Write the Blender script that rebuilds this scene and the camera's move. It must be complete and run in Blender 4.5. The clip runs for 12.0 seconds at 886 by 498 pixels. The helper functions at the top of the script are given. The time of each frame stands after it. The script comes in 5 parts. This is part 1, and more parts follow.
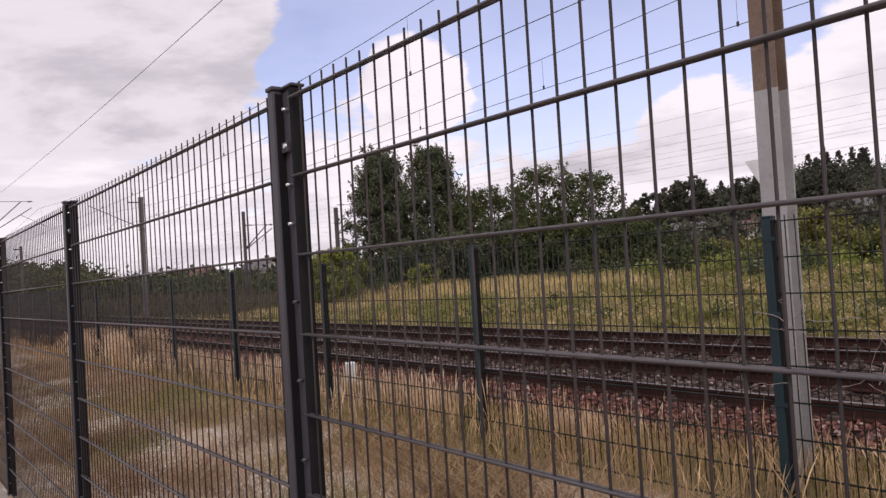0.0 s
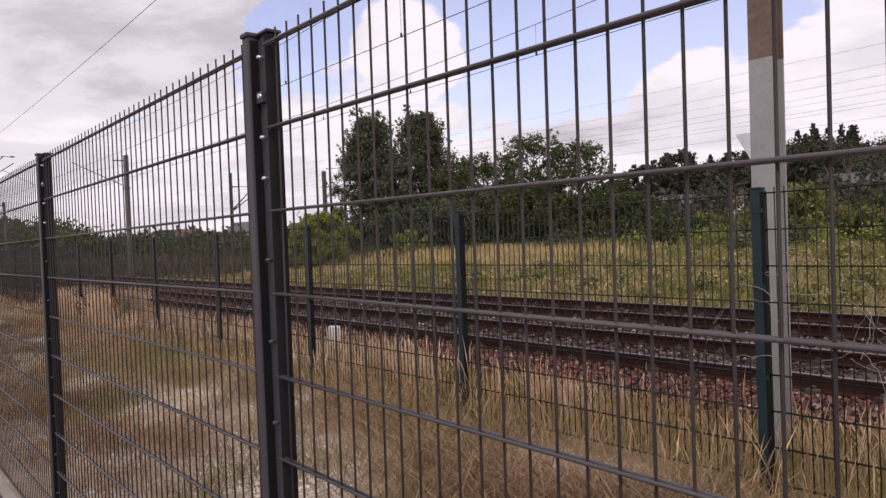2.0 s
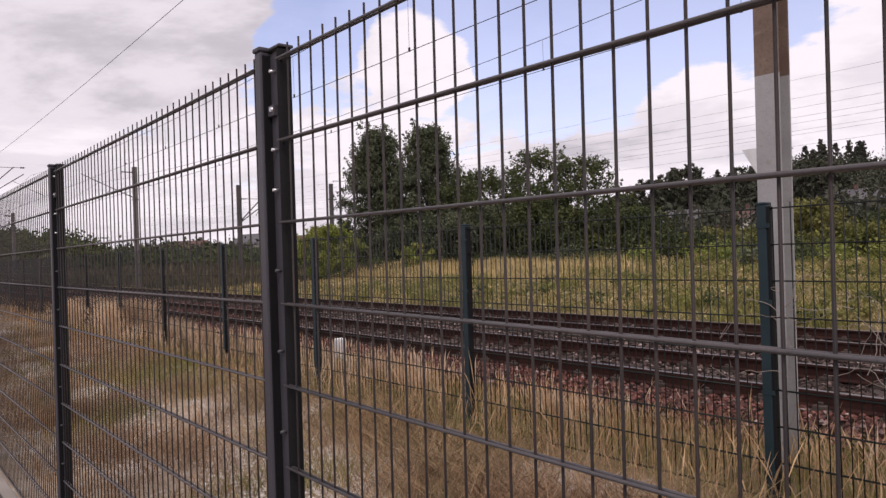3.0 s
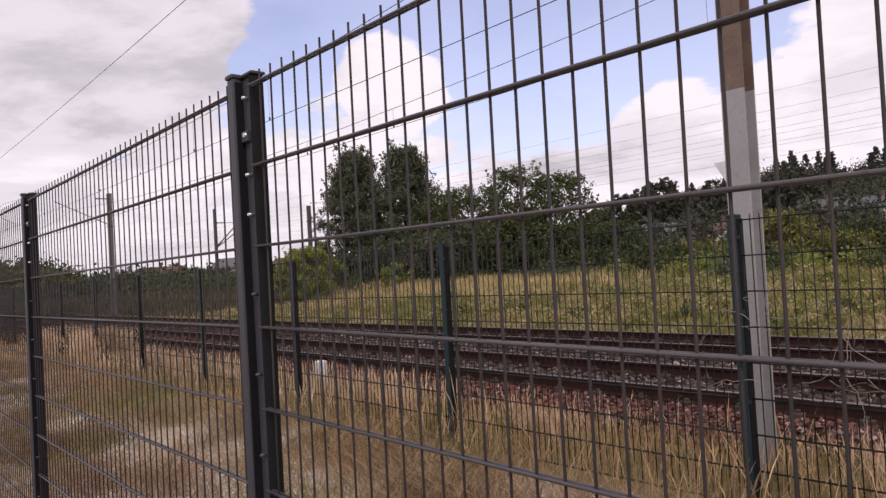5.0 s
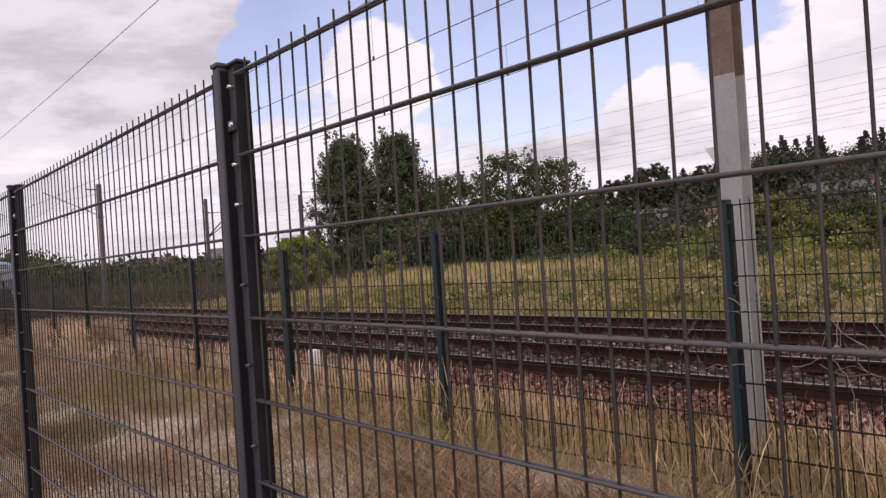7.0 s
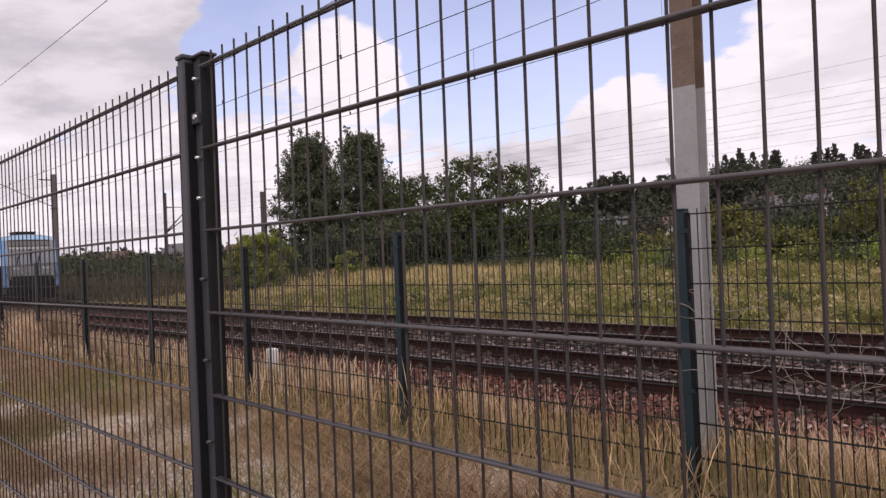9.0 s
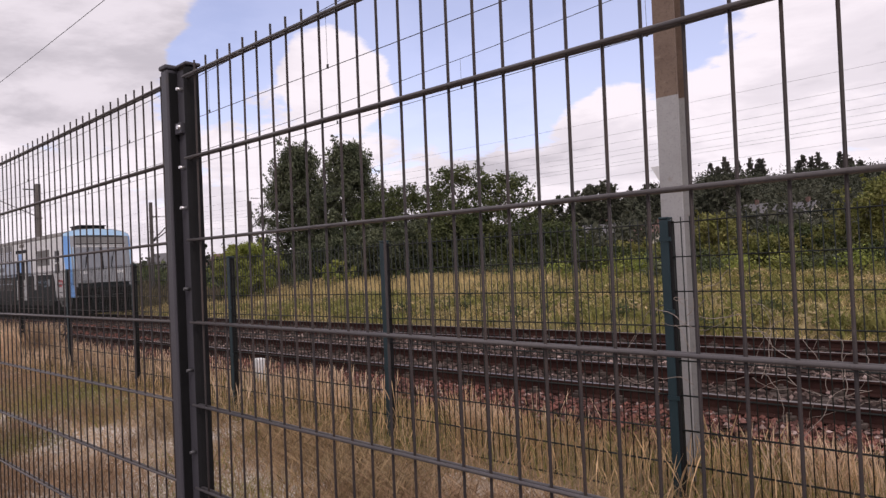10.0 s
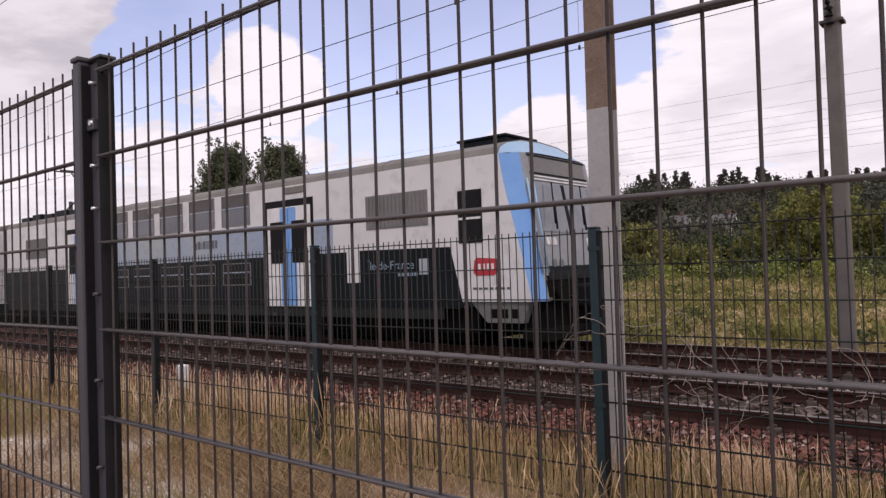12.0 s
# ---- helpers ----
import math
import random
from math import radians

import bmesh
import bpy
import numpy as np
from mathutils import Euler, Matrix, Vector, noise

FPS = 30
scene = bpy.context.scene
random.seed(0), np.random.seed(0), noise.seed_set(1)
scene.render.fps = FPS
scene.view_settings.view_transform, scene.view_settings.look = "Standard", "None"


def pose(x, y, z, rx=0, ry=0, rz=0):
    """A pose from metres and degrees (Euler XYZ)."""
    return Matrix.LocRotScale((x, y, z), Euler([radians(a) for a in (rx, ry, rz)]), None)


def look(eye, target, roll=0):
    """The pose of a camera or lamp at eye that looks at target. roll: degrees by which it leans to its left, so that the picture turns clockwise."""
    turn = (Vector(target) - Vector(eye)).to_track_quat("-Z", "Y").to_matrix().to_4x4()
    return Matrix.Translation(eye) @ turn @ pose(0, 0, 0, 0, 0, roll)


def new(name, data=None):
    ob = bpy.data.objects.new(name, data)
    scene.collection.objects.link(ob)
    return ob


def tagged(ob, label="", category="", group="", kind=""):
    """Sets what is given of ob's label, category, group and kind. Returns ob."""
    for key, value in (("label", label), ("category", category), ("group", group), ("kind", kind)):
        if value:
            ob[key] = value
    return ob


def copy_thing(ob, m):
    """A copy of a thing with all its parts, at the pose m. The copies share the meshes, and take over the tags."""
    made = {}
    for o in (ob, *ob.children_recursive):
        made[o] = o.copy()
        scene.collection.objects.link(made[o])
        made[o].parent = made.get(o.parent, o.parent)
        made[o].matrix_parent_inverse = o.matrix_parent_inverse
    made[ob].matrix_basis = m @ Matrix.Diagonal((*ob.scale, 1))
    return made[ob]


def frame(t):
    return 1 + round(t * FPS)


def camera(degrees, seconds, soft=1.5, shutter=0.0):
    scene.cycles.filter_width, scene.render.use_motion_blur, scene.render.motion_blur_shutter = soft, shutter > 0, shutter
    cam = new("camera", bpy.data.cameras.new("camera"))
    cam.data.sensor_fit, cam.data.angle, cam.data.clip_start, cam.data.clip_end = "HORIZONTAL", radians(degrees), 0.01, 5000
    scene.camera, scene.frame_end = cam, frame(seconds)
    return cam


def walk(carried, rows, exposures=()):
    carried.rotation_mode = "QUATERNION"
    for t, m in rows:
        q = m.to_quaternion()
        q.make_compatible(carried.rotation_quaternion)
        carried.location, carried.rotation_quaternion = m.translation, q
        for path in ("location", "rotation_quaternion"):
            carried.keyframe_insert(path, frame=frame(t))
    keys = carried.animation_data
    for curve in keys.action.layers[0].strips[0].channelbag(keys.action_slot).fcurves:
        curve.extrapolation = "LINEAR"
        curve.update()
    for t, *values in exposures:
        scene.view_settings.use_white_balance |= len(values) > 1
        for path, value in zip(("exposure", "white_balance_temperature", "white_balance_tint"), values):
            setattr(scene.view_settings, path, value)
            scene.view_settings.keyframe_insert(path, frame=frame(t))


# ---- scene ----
cam = camera(63.6, 12.0, 1.4)

PATH = [
    (0, (1.661, -0.85, 1.55), (0.108, 0.409, 1.616), -3.7),
    (0.5, (1.64, -0.836, 1.543), (0.036, 0.36, 1.543), -3.5),
    (1, (1.637, -0.818, 1.551), (0.019, 0.357, 1.536), -3.7),
    (1.5, (1.63, -0.8, 1.538), (0.06, 0.437, 1.474), -3.2),
    (2, (1.619, -0.792, 1.534), (0.084, 0.49, 1.506), -2.3),
    (2.5, (1.625, -0.804, 1.536), (0.090, 0.479, 1.520), -2.3),
    (3, (1.633, -0.808, 1.531), (0.088, 0.462, 1.541), -1.9),
    (5, (1.663, -0.816, 1.531), (0.157, 0.499, 1.591), -3.4),
    (5.5, (1.662, -0.8, 1.547), (0.155, 0.516, 1.577), -3.9),
    (6, (1.653, -0.802, 1.536), (0.14, 0.505, 1.562), -4.0),
    (6.5, (1.662, -0.805, 1.533), (0.162, 0.518, 1.56), -4.1),
    (8.5, (1.659, -0.802, 1.532), (0.194, 0.56, 1.544), -2.9),
    (9, (1.672, -0.815, 1.527), (0.25, 0.591, 1.551), -2.5),
    (9.5, (1.678, -0.806, 1.532), (0.255, 0.598, 1.559), -2.9),
    (10, (1.687, -0.814, 1.527), (0.290, 0.616, 1.574), -2.7),
    (10.5, (1.687, -0.802, 1.531), (0.328, 0.664, 1.575), -1.9),
    (11, (1.69, -0.807, 1.526), (0.382, 0.706, 1.578), -2.0),
    (11.5, (1.689, -0.779, 1.53), (0.411, 0.758, 1.58), -2.0),
    (12, (1.68, -0.782, 1.53), (0.421, 0.771, 1.586), -2.0),
]
walk(cam, [(t, look(eye, target, roll)) for t, eye, target, roll in PATH], [(0.0, -0.04, 6540, 22.5), (12.0, -0.04, 6540, 22.5)])

# ---------------------------------------------------------------- world, sun, exposure
SUN_AZ, SUN_EL = radians(128), radians(47)      # azimuth measured from +Y towards +X
world = bpy.data.worlds.new("world")
scene.world = world
world.use_nodes = True
wn, wl = world.node_tree.nodes, world.node_tree.links
wn.clear()


def wnode(kind, **values):
    n = wn.new(kind)
    for k, v in values.items():
        if k.startswith("i_"):
            n.inputs[k[2:]].default_value = v
    return n


def wmath(op, a, b=None, c=None):
    n = wn.new("ShaderNodeMath")
    n.operation = op
    for i, v in enumerate((a, b, c)):
        if v is None:
            continue
        if isinstance(v, (int, float)):
            n.inputs[i].default_value = v
        else:
            wl.new(v, n.inputs[i])
    return n.outputs[0]


sky = wn.new("ShaderNodeTexSky")
sky.sky_type, sky.sun_disc = "NISHITA", False
sky.sun_elevation, sky.sun_rotation = SUN_EL, SUN_AZ
sky.air_density, sky.dust_density, sky.ozone_density = 1.0, 1.6, 1.0
coord = wn.new("ShaderNodeTexCoord")
split = wn.new("ShaderNodeSeparateXYZ")
wl.new(coord.outputs["Generated"], split.inputs[0])
height = wmath("ADD", wmath("MAXIMUM", split.outputs["Z"], 0.0), 0.16)
flat = wn.new("ShaderNodeCombineXYZ")
wl.new(wmath("DIVIDE", split.outputs["X"], height), flat.inputs[0])
wl.new(wmath("DIVIDE", split.outputs["Y"], height), flat.inputs[1])
wl.new(wmath("MULTIPLY", split.outputs["Z"], 2.0), flat.inputs[2])


def wnoise(scale, detail, rough, offset):
    shift = wn.new("ShaderNodeVectorMath")
    shift.operation = "ADD"
    wl.new(flat.outputs[0], shift.inputs[0])
    shift.inputs[1].default_value = offset
    n = wn.new("ShaderNodeTexNoise")
    n.inputs["Scale"].default_value, n.inputs["Detail"].default_value = scale, detail
    n.inputs["Roughness"].default_value = rough
    n.inputs["Distortion"].default_value = 0.25
    wl.new(shift.outputs[0], n.inputs["Vector"])
    return n.outputs["Fac"]


def wramp(fac, *stops):
    r = wn.new("ShaderNodeValToRGB")
    r.color_ramp.interpolation = "EASE"
    while len(r.color_ramp.elements) < len(stops):
        r.color_ramp.elements.new(0.5)
    for e, (at, c) in zip(r.color_ramp.elements, stops):
        e.position, e.color = at, (*c, 1)
    wl.new(fac, r.inputs[0])
    return r.outputs[0]


def lobe(az, el, radius):
    """A soft round part of the sky: 1 at its middle, 0 at its rim; degrees from +Y towards +X, and above the horizon."""
    n = wn.new("ShaderNodeVectorMath")
    n.operation = "DOT_PRODUCT"
    wl.new(coord.outputs["Generated"], n.inputs[0])
    a, e = radians(az), radians(el)
    n.inputs[1].default_value = (math.sin(a) * math.cos(e), math.cos(a) * math.cos(e), math.sin(e))
    rim = math.cos(radians(radius))
    return wmath("MAXIMUM", wmath("DIVIDE", wmath("SUBTRACT", n.outputs["Value"], rim), 1.0 - rim), 0.0)


# broken cloud: clear lanes (negative) and cumulus banks (positive) over an uneven cover
haze = wmath("MULTIPLY", wmath("MAXIMUM", wmath("SUBTRACT", 0.20, split.outputs["Z"]), 0.0), 0.9)
cover = wmath("ADD", wmath("ADD", wnoise(1.7, 8, 0.55, (3.1, 1.7, 0.4)), 0.10), haze)
cover = wmath("ADD", cover, wmath("MULTIPLY", wmath("SUBTRACT", wnoise(5.5, 6, 0.6, (1.3, 4.2, 2.4)), 0.5), 0.45))
for az, el, radius, weight in ((-41, 19, 11, -0.42), (-45, 11, 6, -0.16), (-29, 18, 7, -0.36), (-60.5, 17.5, 5, -0.34), (-63, 14.5, 4, -0.16), (-52, 25, 9, -0.42),
                               (-40, 30, 14, -0.30), (-74.5, 11, 3.5, -0.20), (-23, 16.5, 4, -0.22), (-36, 13, 5, -0.18), (-14, 15, 8, 0.18),
                               (-52.0, 15.4, 4.8, 0.50), (-31, 9, 5, 0.22), (-20, 11, 7, 0.24), (-72, 19, 10, 0.26), (-79, 13, 7, 0.15)):
    cover = wmath("ADD", cover, wmath("MULTIPLY", lobe(az, el, radius), weight))
mask = wramp(cover, (0.44, (0.22, 0.22, 0.22)), (0.56, (1, 1, 1)))
tone = wmath("ADD", wnoise(1.1, 7, 0.6, (7.3, 2.2, 1.0)), wmath("MULTIPLY", lobe(-52, 15.6, 8), 0.16))
tone = wmath("ADD", tone, wmath("MULTIPLY", lobe(-26, 10, 14), 0.13))
tone = wmath("SUBTRACT", tone, wmath("MULTIPLY", lobe(-82, 21, 14), 0.04))
cloud = wramp(tone, (0.32, (0.58, 0.575, 0.60)), (0.47, (0.82, 0.81, 0.83)), (0.61, (0.98, 0.965, 0.975)))
blue = wn.new("ShaderNodeVectorMath")
blue.operation = "MULTIPLY"
wl.new(sky.outputs[0], blue.inputs[0])
blue.inputs[1].default_value = (0.225, 0.195, 0.20)
mix = wn.new("ShaderNodeMix")
mix.data_type = "RGBA"
wl.new(mask, mix.inputs["Factor"])
wl.new(blue.outputs[0], mix.inputs[6])
wl.new(cloud, mix.inputs[7])
back = wn.new("ShaderNodeBackground")
back.inputs["Strength"].default_value = 1.0
wl.new(mix.outputs[2], back.inputs["Color"])
wout = wn.new("ShaderNodeOutputWorld")
wl.new(back.outputs[0], wout.inputs[0])

sun_data = bpy.data.lights.new("sun", "SUN")
sun_data.energy, sun_data.angle, sun_data.color = 1.4, radians(12), (1.0, 0.95, 0.87)
sun = new("sun", sun_data)
to_sun = Vector((math.sin(SUN_AZ) * math.cos(SUN_EL), math.cos(SUN_AZ) * math.cos(SUN_EL), math.sin(SUN_EL)))
sun.matrix_world = look(to_sun * 50, (0, 0, 0))
scene.view_settings.exposure = 0.0


# ---------------------------------------------------------------- materials
def material(name, base, other=None, scale=8.0, rough=0.7, metal=0.0, bump=0.15, fine=60.0, spots=None, vary=0.0, space="Object", through_light=0.0, spec=0.5):
    """Base colour broken by two noises; spots: (colour, threshold, scale) for stains or wear; vary: brightness by piece."""
    m = bpy.data.materials.new(name)
    m.use_nodes = True
    n, l = m.node_tree.nodes, m.node_tree.links
    b = n["Principled BSDF"]
    b.inputs["Roughness"].default_value, b.inputs["Metallic"].default_value = rough, metal
    b.inputs["Specular IOR Level"].default_value = spec
    tc = n.new("ShaderNodeTexCoord")
    where = n.new("ShaderNodeNewGeometry").outputs["Position"] if space == "World" else tc.outputs[space]
    other = other or tuple(c * 0.8 for c in base)

    def noise_tex(s, detail=5):
        t = n.new("ShaderNodeTexNoise")
        t.inputs["Scale"].default_value, t.inputs["Detail"].default_value, t.inputs["Roughness"].default_value = s, detail, 0.6
        l.new(where, t.inputs["Vector"])
        return t.outputs["Fac"]

    def blend(a, c, fac, mode="MIX"):
        x = n.new("ShaderNodeMix")
        x.data_type, x.blend_type = "RGBA", mode
        for sock, v in ((x.inputs[6], a), (x.inputs[7], c)):
            if isinstance(v, tuple):
                sock.default_value = (*v, 1)
            else:
                l.new(v, sock)
        if isinstance(fac, float):
            x.inputs["Factor"].default_value = fac
        else:
            l.new(fac, x.inputs["Factor"])
        return x.outputs[2]

    def ramp(fac, lo, hi):
        r = n.new("ShaderNodeMapRange")
        r.inputs["From Min"].default_value, r.inputs["From Max"].default_value = lo, hi
        l.new(fac, r.inputs["Value"])
        return r.outputs[0]

    big, small = noise_tex(scale), noise_tex(fine)
    col = blend(base, other, ramp(big, 0.35, 0.65))
    dark = blend(col, tuple(c * 0.72 for c in base), ramp(small, 0.52, 0.75))
    if spots:
        dark = blend(dark, spots[0], ramp(noise_tex(spots[2], 7), spots[1], spots[1] + 0.1))
    if vary:
        info = n.new("ShaderNodeObjectInfo").outputs["Random"]
        geo = n.new("ShaderNodeNewGeometry").outputs["Random Per Island"]
        add = n.new("ShaderNodeMath")
        add.operation = "ADD"
        l.new(info, add.inputs[0]), l.new(geo, add.inputs[1])
        fr = n.new("ShaderNodeMath")
        fr.operation = "FRACT"
        l.new(add.outputs[0], fr.inputs[0])
        mr = n.new("ShaderNodeMapRange")
        mr.inputs["To Min"].default_value, mr.inputs["To Max"].default_value = 1 - vary, 1 + vary
        l.new(fr.outputs[0], mr.inputs["Value"])
        grey = n.new("ShaderNodeCombineXYZ")
        for i in range(3):
            l.new(mr.outputs[0], grey.inputs[i])
        dark = blend(dark, grey.outputs[0], 1.0, "MULTIPLY")
    l.new(dark, b.inputs["Base Color"])
    if bump:
        bp = n.new("ShaderNodeBump")
        bp.inputs["Strength"].default_value, bp.inputs["Distance"].default_value = bump, 0.02
        l.new(small, bp.inputs["Height"])
        l.new(bp.outputs[0], b.inputs["Normal"])
    if through_light:
        tr = n.new("ShaderNodeBsdfTranslucent")
        l.new(dark, tr.inputs["Color"])
        ms = n.new("ShaderNodeMixShader")
        ms.inputs[0].default_value = through_light
        l.new(b.outputs[0], ms.inputs[1]), l.new(tr.outputs[0], ms.inputs[2])
        l.new(ms.outputs[0], n["Material Output"].inputs[0])
    return m


M_SOIL = material("soil", (0.30, 0.235, 0.17), (0.46, 0.385, 0.30), 0.9, 0.95, fine=30, bump=0.6, spots=((0.64, 0.60, 0.55), 0.55, 0.9), space="World", spec=0.1)


def grass_shade_edge(m, y0, y1):
    """The bare soil gives way unevenly to brown turf, darkened for the shade under the grass, beyond y0 to y1."""
    n, l = m.node_tree.nodes, m.node_tree.links
    base = n["Principled BSDF"].inputs["Base Color"]
    soil = base.links[0].from_socket
    where = n.new("ShaderNodeNewGeometry").outputs["Position"]
    xyz = n.new("ShaderNodeSeparateXYZ")
    l.new(where, xyz.inputs[0])
    patch = n.new("ShaderNodeTexNoise")
    patch.inputs["Scale"].default_value, patch.inputs["Detail"].default_value = 1.6, 6
    l.new(where, patch.inputs["Vector"])
    uneven = n.new("ShaderNodeMath")
    uneven.operation = "MULTIPLY_ADD"
    l.new(patch.outputs["Fac"], uneven.inputs[0])
    uneven.inputs[1].default_value = 1.6
    l.new(xyz.outputs["Y"], uneven.inputs[2])
    edge = n.new("ShaderNodeMapRange")
    edge.inputs["From Min"].default_value, edge.inputs["From Max"].default_value = y0 + 0.8, y1 + 0.8
    l.new(uneven.outputs[0], edge.inputs["Value"])
    tone = n.new("ShaderNodeMix")
    tone.data_type = "RGBA"
    tone.inputs[6].default_value, tone.inputs[7].default_value = (0.17, 0.125, 0.075, 1), (0.30, 0.225, 0.14, 1)
    l.new(patch.outputs["Fac"], tone.inputs["Factor"])
    both = n.new("ShaderNodeMix")
    both.data_type = "RGBA"
    l.new(edge.outputs[0], both.inputs["Factor"])
    l.new(soil, both.inputs[6]), l.new(tone.outputs[2], both.inputs[7])
    l.new(both.outputs[2], base)


# soil beyond the weeds darkened in colour for shade among the grass
grass_shade_edge(M_SOIL, 2.5, 3.0)
M_MEADOW = material("meadow", (0.16, 0.125, 0.055), (0.09, 0.085, 0.035), 0.16, 0.95, fine=6, bump=0.5, space="World", spec=0.1)
M_ASPHALT = material("asphalt", (0.118, 0.095, 0.088), (0.092, 0.075, 0.070), 0.7, 0.9, fine=140, bump=0.3, space="World", spec=0.2)
M_KERB = material("kerb", (0.30, 0.265, 0.225), (0.23, 0.205, 0.175), 3, 0.9, fine=70, bump=0.3, space="World", vary=0.1)
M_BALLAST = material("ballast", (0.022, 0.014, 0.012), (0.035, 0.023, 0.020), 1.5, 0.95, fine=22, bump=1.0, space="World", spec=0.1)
M_STONE = material("stone", (0.17, 0.072, 0.056), (0.090, 0.050, 0.043), 2.0, 0.9, fine=50, bump=0.3, vary=0.9, space="World", spec=0.15)
M_STONE_PALE = material("pale_stone", (0.34, 0.27, 0.24), (0.25, 0.17, 0.15), 2.0, 0.9, fine=50, bump=0.3, vary=0.5, space="World", spec=0.15)
M_STONE_GREY = material("grey_stone", (0.115, 0.085, 0.073), (0.065, 0.046, 0.040), 2.0, 0.9, fine=50, bump=0.3, vary=0.75, space="World", spec=0.15)
M_PALE = material("pale_gravel", (0.60, 0.55, 0.49), (0.46, 0.40, 0.34), 2.0, 0.9, fine=50, bump=0.3, vary=0.3, space="World")
M_GRAPHITE = material("graphite_coating", (0.056, 0.054, 0.064), (0.068, 0.066, 0.076), 5, 0.5, fine=300, bump=0.06, spots=((0.075, 0.07, 0.065), 0.66, 9), spec=0.35)
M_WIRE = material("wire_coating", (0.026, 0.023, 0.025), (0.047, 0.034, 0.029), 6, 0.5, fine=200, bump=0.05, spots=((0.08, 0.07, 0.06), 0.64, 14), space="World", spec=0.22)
M_GREEN = material("green_coating", (0.012, 0.029, 0.036), (0.018, 0.038, 0.046), 4, 0.45, fine=200, bump=0.05, spots=((0.06, 0.075, 0.07), 0.67, 8), spec=0.3)
M_GREENWIRE = material("green_wire", (0.010, 0.016, 0.016), (0.022, 0.022, 0.018), 5, 0.5, fine=150, bump=0.05, space="World", spec=0.2)
M_BOLT = material("zinc", (0.72, 0.72, 0.72), None, 20, 0.35, 0.85, bump=0.05)
# darker copy for the lower bolts, which show no highlight
M_UNLITBOLT = material("unlit_bolt", (0.10, 0.10, 0.105), None, 20, 0.5, 0.4, bump=0.05)
# same coating as the uprights, lightened for the light its tops catch
M_CROSS = material("sky_lit_crosswire", (0.085, 0.078, 0.080), (0.11, 0.098, 0.095), 6, 0.4, fine=200, bump=0.05, spots=((0.10, 0.085, 0.07), 0.63, 14), space="World", spec=0.35)
M_RUBBER = material("black_gap", (0.012, 0.012, 0.013), None, 10, 0.7, spec=0.15)
M_RAILSIDE = material("rusty_steel", (0.034, 0.015, 0.013), (0.056, 0.026, 0.020), 3, 0.8, 0.2, fine=90, bump=0.3, space="World", spec=0.15)
M_RAILTOP = material("worn_steel", (0.20, 0.17, 0.16), (0.14, 0.115, 0.105), 2, 0.45, 0.7, fine=60, bump=0.03, space="World")
M_SLEEPER = material("sleeper", (0.062, 0.048, 0.041), (0.092, 0.073, 0.063), 2, 0.92, fine=40, bump=0.5, vary=0.2, spec=0.15)
M_POLEWHITE = material("white_pole_paint", (0.36, 0.358, 0.355), (0.30, 0.297, 0.293), 4, 0.6, fine=70, bump=0.1, spots=((0.24, 0.21, 0.18), 0.63, 6))
M_POLERUST = material("rust_brown_paint", (0.14, 0.095, 0.070), (0.19, 0.135, 0.10), 6, 0.75, fine=50, bump=0.2, spots=((0.27, 0.21, 0.16), 0.6, 11))
M_MAST = material("weathered_mast", (0.15, 0.135, 0.125), (0.115, 0.10, 0.093), 3, 0.7, 0.2, fine=40, bump=0.1)
M_MASTDARK = material("dark_mast", (0.10, 0.09, 0.085), None, 3, 0.7, 0.2, fine=40, bump=0.1, spec=0.3)
M_CABLE = material("overhead_cable", (0.06, 0.055, 0.055), None, 3, 0.5, 0.5, bump=0)
M_DRYGRASS = material("dry_grass", (0.66, 0.46, 0.26), (0.40, 0.26, 0.135), 0.8, 0.85, fine=7, bump=0, vary=0.5, space="World", through_light=0.3, spec=0.15)
M_GREENGRASS = material("green_grass", (0.175, 0.185, 0.055), (0.26, 0.235, 0.08), 0.9, 0.85, fine=7, bump=0, vary=0.35, space="World", through_light=0.3, spec=0.15)
M_REDWEED = material("withered_weed", (0.25, 0.155, 0.095), (0.38, 0.26, 0.16), 0.9, 0.9, fine=9, bump=0, vary=0.35, space="World", through_light=0.2, spec=0.12)
M_MEADOWGRASS = material("meadow_grass", (0.60, 0.45, 0.22), (0.31, 0.275, 0.105), 0.36, 0.9, fine=1.1, bump=0, vary=0.7, space="World", through_light=0.35, spec=0.12)
M_SCRUB = material("far_scrub", (0.135, 0.108, 0.066), (0.085, 0.080, 0.046), 0.12, 0.9, fine=1.1, bump=0, vary=0.4, space="World", through_light=0.2, spec=0.1)
M_LEAF = material("dark_leaf", (0.075, 0.092, 0.052), (0.13, 0.142, 0.082), 0.5, 0.55, fine=3, bump=0, vary=0.5, space="World", through_light=0.25, spec=0.22)
M_LEAFMID = material("walnut_leaf", (0.062, 0.085, 0.032), (0.105, 0.115, 0.044), 0.4, 0.6, fine=3, bump=0, vary=0.5, space="World", through_light=0.3, spec=0.22)
M_LEAFLIGHT = material("yellowish_leaf", (0.14, 0.158, 0.042), (0.23, 0.21, 0.07), 0.6, 0.6, fine=3, bump=0, vary=0.45, space="World", through_light=0.3, spec=0.22)
M_BUSH = material("bright_bush_leaf", (0.20, 0.25, 0.055), (0.30, 0.30, 0.08), 0.6, 0.6, fine=3, bump=0, vary=0.4, space="World", through_light=0.35, spec=0.22)
M_LEAFFAR = material("far_leaf", (0.058, 0.066, 0.045), (0.082, 0.082, 0.058), 0.06, 0.8, fine=0.5, bump=0, vary=0.4, space="World", through_light=0.15, spec=0.1)
